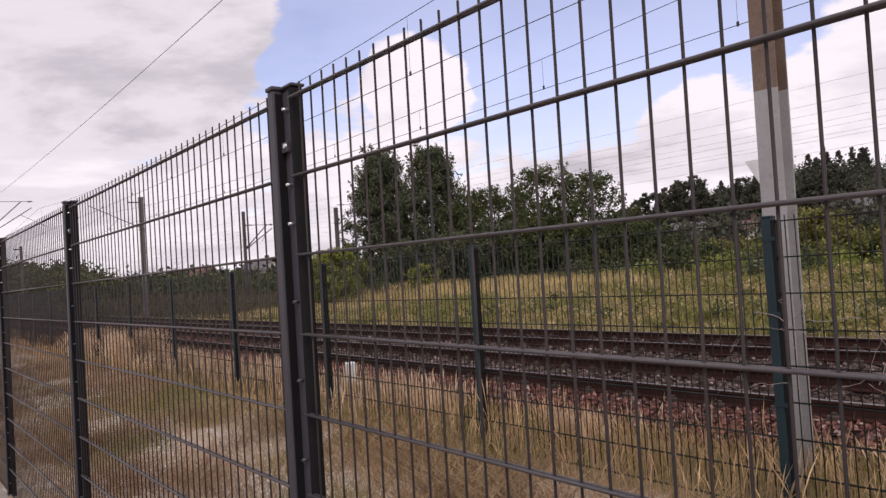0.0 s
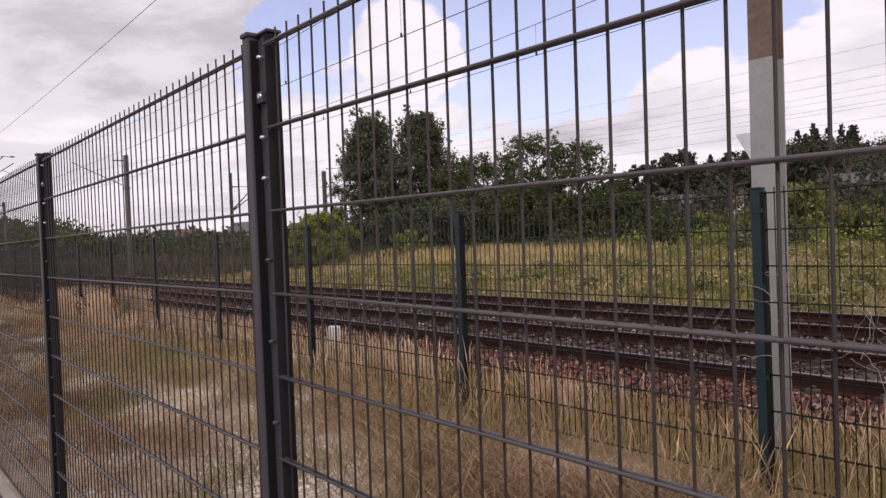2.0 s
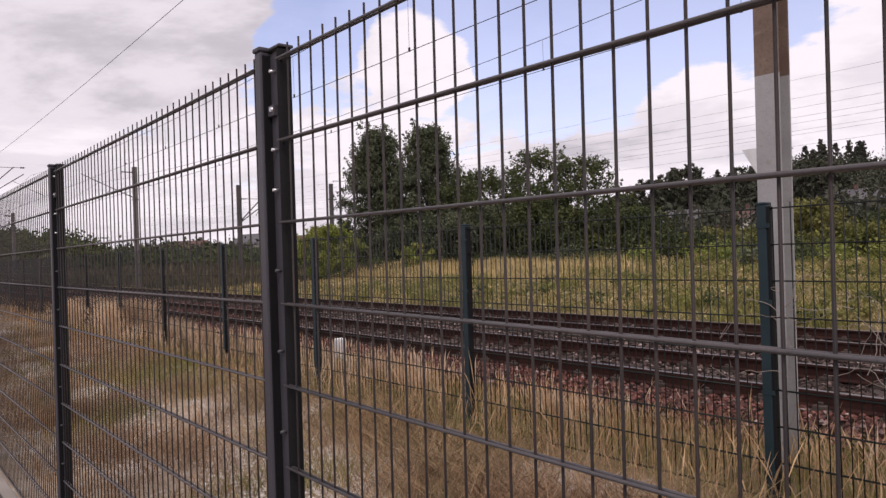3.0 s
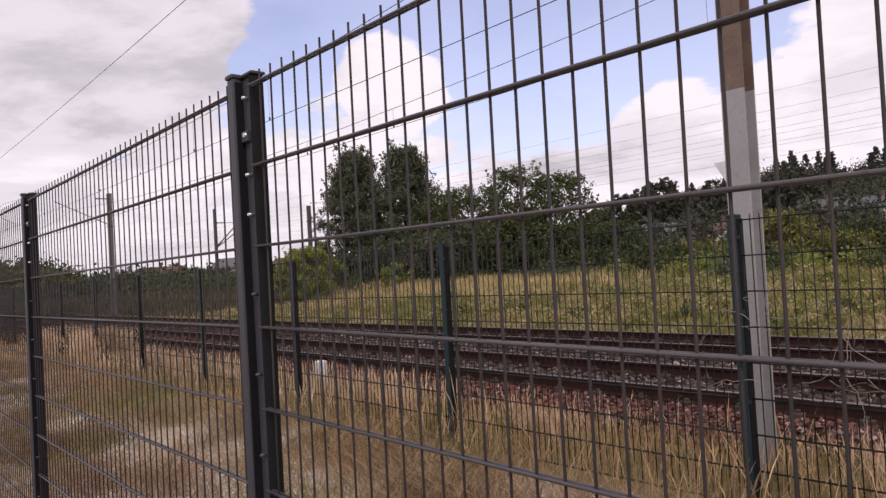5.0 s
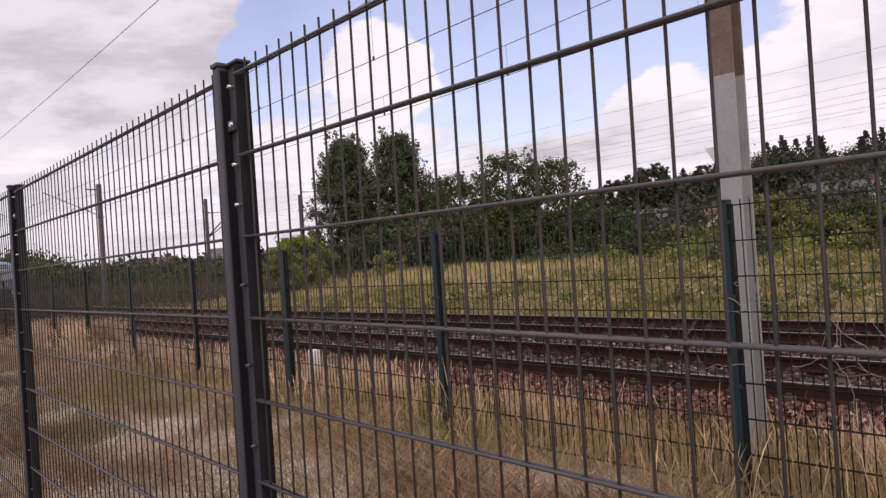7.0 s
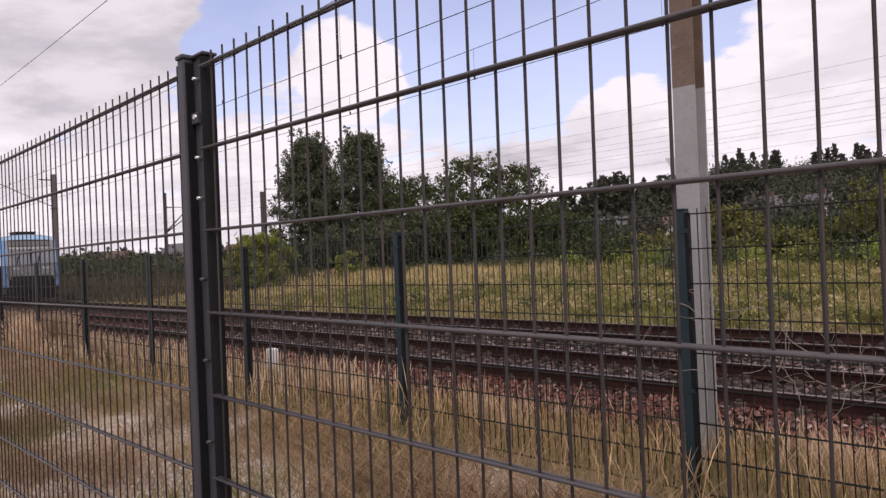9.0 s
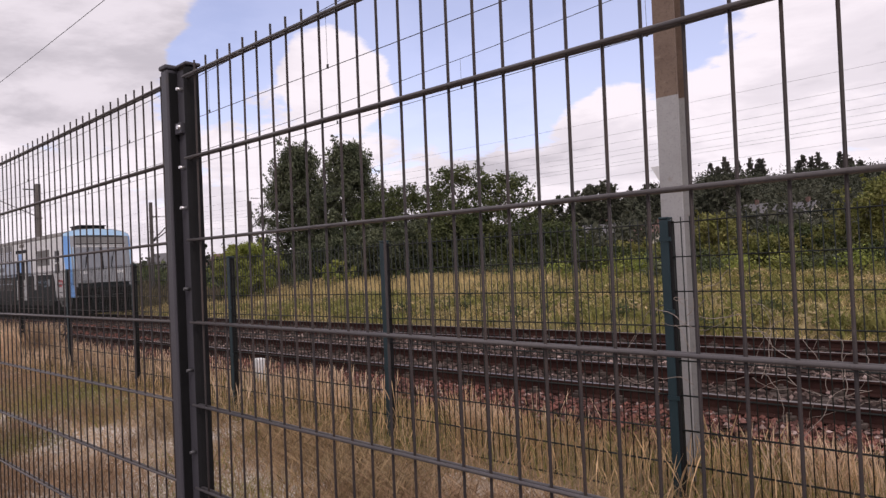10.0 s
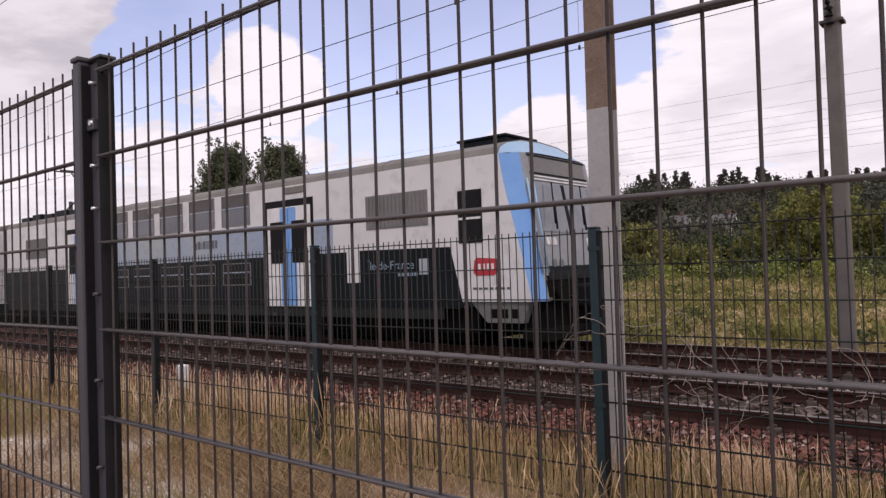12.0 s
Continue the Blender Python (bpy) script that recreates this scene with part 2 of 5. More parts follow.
M_PALEBLUE = material("train_pale_blue", (0.27, 0.44, 0.62), (0.33, 0.49, 0.64), 1.5, 0.45, fine=120, bump=0.02, spec=0.3)
M_TUFT = material("tuft_straw", (0.80, 0.62, 0.43), (0.60, 0.43, 0.28), 1.2, 0.85, fine=7, bump=0, vary=0.3, space="World", through_light=0.35, spec=0.15)
# poplar leaf greyed and lightened: distance haze mixed into its colour
M_LEAFHAZE = material("hazed_ridge_leaf", (0.085, 0.088, 0.072), (0.11, 0.105, 0.085), 0.1, 0.85, fine=0.5, bump=0, vary=0.3, space="World", through_light=0.2, spec=0.1)
M_TANGLE = material("tangled_weed", (0.22, 0.168, 0.092), (0.37, 0.255, 0.145), 1.3, 0.9, fine=9, bump=0, vary=0.5, space="World", through_light=0.2, spec=0.12)
M_HERB = material("withered_leaf", (0.46, 0.36, 0.20), (0.33, 0.29, 0.13), 0.5, 0.9, fine=5, bump=0, vary=0.4, space="World", through_light=0.25, spec=0.12)
M_BARK = material("bark", (0.10, 0.085, 0.07), (0.07, 0.058, 0.048), 2, 0.9, fine=15, bump=0.6)
M_TWIG = material("dry_vine", (0.34, 0.29, 0.25), (0.24, 0.20, 0.17), 9, 0.8, fine=50, bump=0.1, space="World")
M_TRAINWHITE = material("train_white", (0.69, 0.69, 0.685), (0.60, 0.60, 0.60), 0.5, 0.4, fine=3, bump=0.0, spots=((0.57, 0.56, 0.54), 0.64, 0.9))
M_TRAINROOF = material("train_roof", (0.215, 0.205, 0.19), (0.16, 0.15, 0.14), 1.2, 0.75, fine=14, bump=0.1, spec=0.25)
M_TRAINDARK = material("train_dark_blue", (0.005, 0.008, 0.010), (0.008, 0.011, 0.013), 1.3, 0.5, fine=12, bump=0.02, spec=0.12)
M_TRAINBLUE = material("train_light_blue", (0.14, 0.33, 0.70), (0.18, 0.38, 0.72), 1.5, 0.38, fine=120, bump=0.02)
M_TRAINBAND = material("train_pale_band", (0.36, 0.395, 0.39), (0.24, 0.33, 0.50), 0.35, 0.42, fine=9, bump=0.02)
M_TRAINGREY = material("train_grey", (0.19, 0.19, 0.185), (0.15, 0.15, 0.145), 1.6, 0.6, fine=12, bump=0.05)
# dark running gear, taken near black with the shadow under the train
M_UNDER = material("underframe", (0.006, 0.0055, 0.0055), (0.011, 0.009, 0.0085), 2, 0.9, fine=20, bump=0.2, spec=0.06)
M_SKIRT = material("train_skirt", (0.024, 0.026, 0.025), (0.016, 0.017, 0.016), 1.4, 0.7, fine=14, bump=0.08, spots=((0.10, 0.085, 0.07), 0.62, 2.0), spec=0.2)
M_CABSKIRT = material("cab_skirt", (0.17, 0.17, 0.165), (0.12, 0.12, 0.115), 1.4, 0.7, fine=14, bump=0.08, spec=0.2)
# grey-blue that paints the sky's reflection on the side windows
M_REFLECTION = material("painted_sky_reflection", (0.12, 0.125, 0.145), (0.075, 0.08, 0.095), 0.8, 0.12, fine=5, bump=0, spec=0.6)
M_GOLDGRASS = material("golden_grass", (0.62, 0.48, 0.24), (0.42, 0.335, 0.15), 0.5, 0.9, fine=2, bump=0, vary=0.4, space="World", through_light=0.35, spec=0.12)
M_GLASS = material("tinted_glass", (0.008, 0.008, 0.009), (0.012, 0.011, 0.012), 1.0, 0.2, fine=5, bump=0, spec=0.12)
# pale base colour holds part of the sky's reflection in the glass
M_PALEGLASS = material("reflection_pale_glass", (0.22, 0.235, 0.26), (0.15, 0.165, 0.19), 1.0, 0.06, fine=5, bump=0, spec=0.9)
M_CABGREY = material("cab_face_grey", (0.29, 0.30, 0.315), (0.23, 0.24, 0.255), 1.6, 0.5, fine=12, bump=0.03)
M_CURTAIN = material("window_blind", (0.085, 0.073, 0.066), (0.05, 0.044, 0.042), 2, 0.3, fine=30, bump=0.02, spec=0.35)
M_RED = material("red_plate", (0.50, 0.025, 0.04), None, 4, 0.4, bump=0)
M_WHITE = material("white_plastic", (0.78, 0.78, 0.77), None, 4, 0.5, bump=0.02)
M_LETTER = material("pale_lettering", (0.24, 0.33, 0.42), None, 4, 0.5, bump=0)
M_DARKLETTER = material("grey_lettering", (0.10, 0.11, 0.12), None, 4, 0.5, bump=0)
M_RENDER = material("house_render", (0.62, 0.58, 0.52), (0.52, 0.48, 0.43), 0.4, 0.9, fine=5, bump=0.1)
M_ROOFTILE = material("roof_tile", (0.15, 0.085, 0.068), (0.12, 0.075, 0.063), 0.5, 0.9, fine=4, bump=0.3)
M_SLATE = material("slate_roof", (0.13, 0.125, 0.13), None, 0.5, 0.8, fine=4, bump=0.3)
M_BASE = material("concrete_base", (0.38, 0.36, 0.33), None, 3, 0.9, fine=30, bump=0.3)


# ---------------------------------------------------------------- mesh helpers
def box(bm, x0, x1, y0, y1, z0, z1, bevel=0.0):
    vs = [bm.verts.new((x, y, z)) for x in (x0, x1) for y in (y0, y1) for z in (z0, z1)]
    fs = [bm.faces.new([vs[i] for i in f]) for f in ((0, 1, 3, 2), (4, 6, 7, 5), (0, 4, 5, 1), (2, 3, 7, 6), (0, 2, 6, 4), (1, 5, 7, 3))]
    if bevel:
        es = list({e for f in fs for e in f.edges})
        bmesh.ops.bevel(bm, geom=es, offset=bevel, segments=2, affect="EDGES", profile=0.5)
    return bm


def tube(bm, a, b, r0, r1=None, sides=8, caps=True):
    a, b = Vector(a), Vector(b)
    r1 = r0 if r1 is None else r1
    d = (b - a).normalized()
    u = d.orthogonal().normalized()
    v = d.cross(u)
    rings = []
    for p, r in ((a, r0), (b, r1)):
        rings.append([bm.verts.new(p + (u * math.cos(k * math.tau / sides) + v * math.sin(k * math.tau / sides)) * r) for k in range(sides)])
    for k in range(sides):
        f = bm.faces.new((rings[0][k], rings[0][(k + 1) % sides], rings[1][(k + 1) % sides], rings[1][k]))
        f.smooth = sides > 4
    if caps:
        bm.faces.new(rings[0][::-1]), bm.faces.new(rings[1])
    return bm


def extrude_profile(bm, profile, x0, x1, closed=True):
    """A profile of (y, z) swept along x."""
    a = [bm.verts.new((x0, y, z)) for y, z in profile]
    b = [bm.verts.new((x1, y, z)) for y, z in profile]
    n = len(profile)
    for k in range(n if closed else n - 1):
        bm.faces.new((a[k], a[(k + 1) % n], b[(k + 1) % n], b[k]))
    if closed:
        bm.faces.new(a[::-1]), bm.faces.new(b)
    return bm


def mesh_of(bm, mat, name):
    bmesh.ops.recalc_face_normals(bm, faces=bm.faces)
    me = bpy.data.meshes.new(name)
    bm.to_mesh(me)
    bm.free()
    me.materials.append(mat)
    return me


def part(name, bm, mat, parent=None, label="", at=None):
    me = bm if isinstance(bm, bpy.types.Mesh) else mesh_of(bm, mat, name)
    ob = new(name, me)
    ob.parent = parent
    if at is not None:
        ob.matrix_basis = at
    if label:
        ob["label"] = label
    return ob


def thing(name, label, category, group="", at=None, kind=""):
    ob = new(name)
    if at is not None:
        ob.matrix_basis = at
    return tagged(ob, label, category, group, kind)


def pydata(name, verts, faces, mat):
    me = bpy.data.meshes.new(name)
    me.from_pydata(verts, [], faces)
    me.materials.append(mat)
    return me


rng = np.random.default_rng(7)


# ---------------------------------------------------------------- ground
def step(v, a, b):
    t = np.clip((v - a) / (b - a), 0, 1)
    return t * t * (3 - 2 * t)


def ground_z(x, y):
    x, y = np.asarray(x, float), np.asarray(y, float)
    z = 0.05 * step(y, 0.3, 2.6) - 0.36 * step(y, 4.25, 5.0) + 0.14 * step(y, 12.3, 13.0)
    z = z + 0.2 * step(y, 12.6, 15) + 0.55 * step(y, 14, 30)
    z = z + 2.0 * step(y, 34, 70) * step(x, -140, -20)
    z = z + 7.2 * step(y, 130, 232) * (1 - 0.85 * step(x, -105, -35)) * step(x, -230, -110)
    z = z + 10 * step(y, 70, 240) * step(x, -260, -60) + 6 * step(y, 60, 400)
    bump = 0.02 * np.sin(x * 2.1 + y * 1.3) * np.sin(y * 2.7 - x * 0.7) + 0.012 * np.sin(x * 5.3) * np.sin(y * 4.1 + 1)
    z = z + bump * step(y, 0.25, 0.9) * (1 - step(y, 4.2, 5.0)) + 0.12 * np.sin(x * 0.7 + y * 0.4) * np.sin(y * 0.9) * step(y, 13.2, 16) * (1 - step(y, 40, 60))
    return z


def sheet(name, xs, ys, mat, kind_label):
    xx, yy = np.meshgrid(xs, ys)
    zz = ground_z(xx, yy)
    verts = np.stack([xx, yy, zz], -1).reshape(-1, 3).tolist()
    w = len(xs)
    faces = [(j * w + i, j * w + i + 1, (j + 1) * w + i + 1, (j + 1) * w + i) for j in range(len(ys) - 1) for i in range(w - 1)]
    me = pydata(name, verts, faces, mat)
    for p in me.polygons:
        p.use_smooth = True
    return tagged(new(name, me), kind_label, "ground", kind="structure")


xs = np.unique(np.concatenate([np.arange(-1500, -100, 60), np.arange(-100, -20, 3), np.arange(-20, 6, 0.25), np.arange(6, 60, 4), np.arange(60, 1500, 60)]))
ys = np.unique(np.concatenate([np.arange(-1500, -20, 80), np.arange(-20, -0.2, 2), np.arange(-0.2, 6, 0.2), np.arange(6, 12, 1), np.arange(12, 34, 0.6), np.arange(34, 110, 4), np.arange(110, 500, 15), np.arange(500, 1600, 80)]))
ground = sheet("ground", xs, ys, M_SOIL, "dry stony soil and meadow ground beside the railway")
ground.data.materials.append(M_MEADOW)
for p in ground.data.polygons:
    if p.center.y > 12.4:
        p.material_index = 1

bm = bmesh.new()
box(bm, -400, 80, -3.6, -0.092, -0.05, 0.012)
tagged(part("pavement", bm, M_ASPHALT), "grey worn asphalt footpath along the fence", "footpath", kind="structure")
kerb = tagged(thing("kerb", "pale concrete edging between path and fence", "kerb", kind="structure"))
bm = bmesh.new()
box(bm, -0.495, 0.495, -0.090, -0.022, -0.1, 0.03, 0.008)
kerb_mesh = mesh_of(bm, M_KERB, "kerb_stone")
for k in range(44):
    part("kerb_stone", kerb_mesh, None, kerb, at=pose(4 - k * 1.0, rng.normal(0, 0.003), rng.normal(0, 0.003)))


# ---------------------------------------------------------------- near fence: graphite double-wire panels
PITCH, PANEL_TOP = 2.52, 2.015


def wire_mesh(length, r, mat, name, axis):
    bm = bmesh.new()
    tube(bm, (0, 0, 0), (length, 0, 0) if axis == "x" else (0, 0, length), r, sides=6)
    return mesh_of(bm, mat, name)


def wire_fence(width, count, rows, top, r_up, r_flat, wire, far, label, category, group, at):
    """Upright wires held between pairs of flat-lying ones, 200 mm apart; far panels have their wires joined."""
    panel = thing("wire_fence", label, category, group, at)
    lift = top - (rows - 1) * 0.2
    pitch = width / (count - 1)
    if far:
        bm = bmesh.new()
        for k in range(count):
            tube(bm, (k * pitch, 0, lift - 0.01), (k * pitch, 0, top + 0.03), r_up, sides=4, caps=False)
        for k in range(rows):
            for s in (-1, 1):
                tube(bm, (-0.05, s * (r_up + r_flat), top - 0.2 * k), (width + 0.05, s * (r_up + r_flat), top - 0.2 * k), r_flat, sides=4, caps=False)
        part("wires", bm, wire[2], panel)["kind"] = "stuff"
        return panel
    for k in range(count):
        part("upright_wire", wire[0], None, panel, at=pose(k * pitch, 0, lift - 0.01, 0, 0, 0))
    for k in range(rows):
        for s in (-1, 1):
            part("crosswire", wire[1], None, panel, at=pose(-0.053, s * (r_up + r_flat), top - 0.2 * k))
    return panel


def fence_post(at, label):
    post = thing("fence_post", label, "fence post", "posts of the graphite fence", at)
    bm = bmesh.new()
    box(bm, -0.060, -0.027, -0.016, 0.022, -0.05, 2.05, 0.004)
    part("tube", bm, M_GRAPHITE, post)
    bm = bmesh.new()
    box(bm, -0.027, 0.015, 0.010, 0.016, -0.05, 2.045, 0.0015)
    part("web", bm, M_GRAPHITE, post)
    # the shade on the post's right side is put into the flange's black
    bm = bmesh.new()
    box(bm, 0.0155, 0.037, 0.004, 0.040, -0.05, 2.05, 0.008)
    part("flange", bm, M_RUBBER, post, "flange, its shaded side coloured black")
    # solid black strip drawn for the shade inside the groove
    bm = bmesh.new()
    box(bm, -0.0268, -0.0225, -0.010, 0.0099, -0.05, 2.04)
    part("groove", bm, M_RUBBER, post)
    bm = bmesh.new()
    box(bm, -0.064, -0.024, -0.020, 0.026, 2.05, 2.062, 0.004)
    box(bm, -0.024, 0.040, 0.002, 0.043, 2.05, 2.058, 0.003)
    part("cap", bm, M_GRAPHITE, post)
    for k, z in enumerate((1.995, 1.9, 1.80, 1.7, 1.5, 1.3, 1.1, 0.9, 0.7, 0.5, 0.3, 0.1)):
        r = 0.0075 if z == 1.9 else 0.0048
        bm = bmesh.new()
        tube(bm, (0.002, 0.012, z), (0.002, -0.004 - r * 0.4, z), r, r * 0.8, sides=10)
        part("bolt", bm, M_BOLT if z > 1.65 else M_UNLITBOLT, post)
        if z == 1.9:
            bm = bmesh.new()
            box(bm, -0.022, 0.010, -0.002, 0.011, z - 0.016, z + 0.012, 0.002)
            part("clamp", bm, M_GRAPHITE, post)
    return post


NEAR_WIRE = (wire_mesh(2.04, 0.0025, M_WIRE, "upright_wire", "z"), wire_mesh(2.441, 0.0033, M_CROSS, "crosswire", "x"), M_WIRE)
first_post = fence_post(pose(0, 0, 0), "dark graphite-coated steel fence post with bolted clamp")
for k in [-1] + list(range(1, 18)):
    copy_thing(first_post, pose(-PITCH * k, 0, 0, 0, 0, rng.normal(0, 0.4)))
for k in range(-1, 17):
    wire_fence(2.339, 43, 11, PANEL_TOP, 0.0025, 0.0033, NEAR_WIRE, k > 7, "tall graphite double-wire mesh fence panel between posts", "wire fence", "panels of the graphite fence",
                pose(-PITCH * (k + 1) + (0.066 if k == -1 else 0.083), 0.002, 0.003, 0, 0.55 if k == -1 else 0.0, 0))

# ---------------------------------------------------------------- second fence: lower, dark green
GY, GX, GTOP = 3.09, -0.285, 1.715
GREEN_WIRE = (wire_mesh(1.64, 0.0036, M_GREENWIRE, "upright_wire", "z"), wire_mesh(2.52, 0.0038, M_GREENWIRE, "crosswire", "x"), M_GREENWIRE)


def green_post(at):
    post = thing("green_post", "dark green coated square fence post in dry grass", "fence post", "posts of the green fence", at)
    bm = bmesh.new()
    box(bm, -0.04, 0.014, -0.03, 0.03, -0.1, 1.735, 0.005)
    part("tube", bm, M_GREEN, post)
    bm = bmesh.new()
    box(bm, 0.015, 0.030, -0.026, 0.02, -0.1, 1.725)
    part("clamp_strip", bm, M_RUBBER, post)
    bm = bmesh.new()
    box(bm, -0.042, 0.016, -0.033, 0.033, 1.736, 1.75, 0.004)
    part("cap", bm, M_GREEN, post)
    for z in (1.62, 1.2, 0.7, 0.25):
        bm = bmesh.new()
        box(bm, -0.042, 0.032, -0.034, -0.029, z - 0.012, z + 0.012)
        part("collar", bm, M_GREEN, post)
    return post


g_post = green_post(pose(GX, GY, 0))
for k in [-2, -1] + list(range(1, 26)):
    copy_thing(g_post, pose(GX - PITCH * k, GY, rng.normal(0, 0.012), 0, rng.normal(0, 0.5), 0))
for k in range(-2, 25):
    wire_fence(2.46, 47, 9, GTOP, 0.0036, 0.0038, GREEN_WIRE, k > 9 or k < -1, "dark green welded mesh fence panel above dry grass", "wire fence", "panels of the green fence",
                pose(GX - PITCH * (k + 1) + 0.03, GY - 0.005, 0))

# ---------------------------------------------------------------- railway
RAIL_Z, NEAR_TRACK, FAR_TRACK = 0.06, 7.2, 10.85
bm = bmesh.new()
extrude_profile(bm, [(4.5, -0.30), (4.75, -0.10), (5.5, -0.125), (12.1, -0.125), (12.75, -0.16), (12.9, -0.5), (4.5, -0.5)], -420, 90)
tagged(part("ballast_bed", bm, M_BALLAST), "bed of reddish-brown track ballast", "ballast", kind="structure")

RAIL = [(-0.075, 0.0), (0.075, 0.0), (0.075, 0.012), (0.012, 0.03), (0.010, 0.125), (0.036, 0.135), (0.036, 0.16), (-0.036, 0.16), (-0.036, 0.135), (-0.010, 0.125), (-0.012, 0.03), (-0.075, 0.012)]
bm = bmesh.new()
extrude_profile(bm, RAIL, -420, 90)
rail_mesh = mesh_of(bm, M_RAILSIDE, "rail")
bm = bmesh.new()
box(bm, -420, 90, -0.030, 0.030, 0.160, 0.1635)
railtop_mesh = mesh_of(bm, M_RAILTOP, "running_surface")
bm = bmesh.new()
box(bm, -0.13, 0.13, -1.3, 1.3, -0.15, 0.0, 0.02)
for s in (-0.7525, 0.7525):
    box(bm, -0.10, 0.10, s - 0.16, s + 0.16, 0.0, 0.018)
    for q in (-0.095, 0.095):
        box(bm, -0.06, 0.06, s + q - 0.045, s + q + 0.045, 0.018, 0.062, 0.008)
        box(bm, -0.022, 0.022, s + q - 0.022, s + q + 0.022, 0.062, 0.09)
sleeper_mesh = mesh_of(bm, M_SLEEPER, "sleeper")
for yc in (NEAR_TRACK, FAR_TRACK):
    track = thing("railway_track", "rusty-sided steel rails on dark sleepers in ballast", "railway track", "railway tracks", pose(0, yc, 0))
    for s in (-0.7525, 0.7525):
        r = part("rail", rail_mesh, None, track, at=pose(0, s, RAIL_Z - 0.1635))
        part("running_surface", railtop_mesh, None, r, "shiny worn rail head")
    for k in range(190):
        part("sleeper", sleeper_mesh, None, track, at=pose(16 - 0.6 * k, rng.normal(0, 0.02), RAIL_Z - 0.1805, 0, 0, rng.normal(0, 0.6)))


def stones(name, count, x0, x1, y0, y1, size, mat, label, zfun, spots=None):
    base = np.array([(1, 0, 0), (0, 1, 0), (-1, 0, 0), (0, -1, 0), (0, 0, 1), (0, 0, -1)], float)
    tri = np.array([(0, 1, 4), (1, 2, 4), (2, 3, 4), (3, 0, 4), (1, 0, 5), (2, 1, 5), (3, 2, 5), (0, 3, 5)])
    px, py = spots if spots else (rng.uniform(x0, x1, count), rng.uniform(y0, y1, count))
    pz = zfun(px, py)
    s = size * rng.uniform(0.6, 1.35, (count, 1, 3))
    jig = base[None] * s + rng.normal(0, size * 0.22, (count, 6, 3))
    a = rng.uniform(0, math.tau, count)
    ca, sa = np.cos(a)[:, None], np.sin(a)[:, None]
    v = np.stack([jig[..., 0] * ca - jig[..., 1] * sa, jig[..., 0] * sa + jig[..., 1] * ca, jig[..., 2] * 0.8], -1)
    v += np.stack([px, py, pz], -1)[:, None]
    f = (tri[None] + 6 * np.arange(count)[:, None, None]).reshape(-1, 3)
    return tagged(new(name, pydata(name, v.reshape(-1, 3).tolist(), f.tolist(), mat)), label, "stones", kind="stuff")


def bed_z(x, y):
    return np.where(y < 4.75, -0.1, -0.118) + rng.uniform(-0.012, 0.016, len(x))


stones("ballast_stones", 17000, -17, 5, 4.72, 6.5, 0.030, M_STONE, "coarse reddish ballast stones beside the track", bed_z)
stones("ballast_stones", 9000, -17, 6, 6.4, 9.6, 0.034, M_STONE_GREY, "grey-brown ballast stones between rails", bed_z)
stones("ballast_stones", 9000, -60, -17, 4.7, 9.6, 0.05, M_STONE, "coarse reddish ballast stones along the track", bed_z)
stones("ballast_stones", 8000, -50, 10, 9.2, 12.6, 0.045, M_STONE_GREY, "grey-brown ballast stones of the far track", bed_z)
stones("ballast_stones", 5200, -9, 5, 4.22, 4.85, 0.029, M_STONE, "reddish ballast stones spilled to the grass", lambda x, y: np.maximum(ground_z(x, y), np.where(y > 4.6, -0.11, -0.3)) + rng.uniform(-0.008, 0.018, len(x)))
stones("ballast_stones", 1300, -17, 5, 4.72, 6.6, 0.027, M_STONE_PALE, "scattered paler stones on the ballast shoulder", lambda x, y: bed_z(x, y) + 0.012)
stones("ballast_stones", 1100, -17, 6, 6.4, 10.0, 0.030, M_STONE_PALE, "scattered paler stones between the rails", lambda x, y: bed_z(x, y) + 0.012)
stones("gravel", 9000, -14, 3, 0.15, 3.0, 0.011, M_PALE, "pale gravel scattered over dry soil", lambda x, y: ground_z(x, y) + 0.003)

bm = bmesh.new()
box(bm, -0.075, 0.075, -0.07, 0.07, -0.2, 0.34, 0.02)
box(bm, -0.09, 0.09, -0.085, 0.085, -0.2, 0.02, 0.01)
marker = thing("marker_post", "small white concrete marker post beside the track", "marker post", at=pose(-7.95, 4.95, -0.08))
part("post", bm, M_WHITE, marker)


# ---------------------------------------------------------------- masts and overhead line
def h_beam(bm, w, d, t, z0, z1):
    a, b, c = w / 2, d / 2, t / 2
    ring = [(-a, -b), (a, -b), (a, -b + t), (c, -b + t), (c, b - t), (a, b - t), (a, b), (-a, b), (-a, b - t), (-c, b - t), (-c, -b + t), (-a, -b + t)]
    lo = [bm.verts.new((x, y, z0)) for x, y in ring]
    hi = [bm.verts.new((x, y, z1)) for x, y in ring]
    for k in range(12):
        bm.faces.new((lo[k], lo[(k + 1) % 12], hi[(k + 1) % 12], hi[k]))
    bm.faces.new(lo[::-1]), bm.faces.new(hi)


def insulator(bm, a, b, r=0.045, n=4):
    a, b = Vector(a), Vector(b)
    for k in range(n):
        p = a.lerp(b, (k + 0.5) / n)
        h = (b - a).normalized() * 0.018
        tube(bm, p - h, p + h, r, r * 0.6, 8)


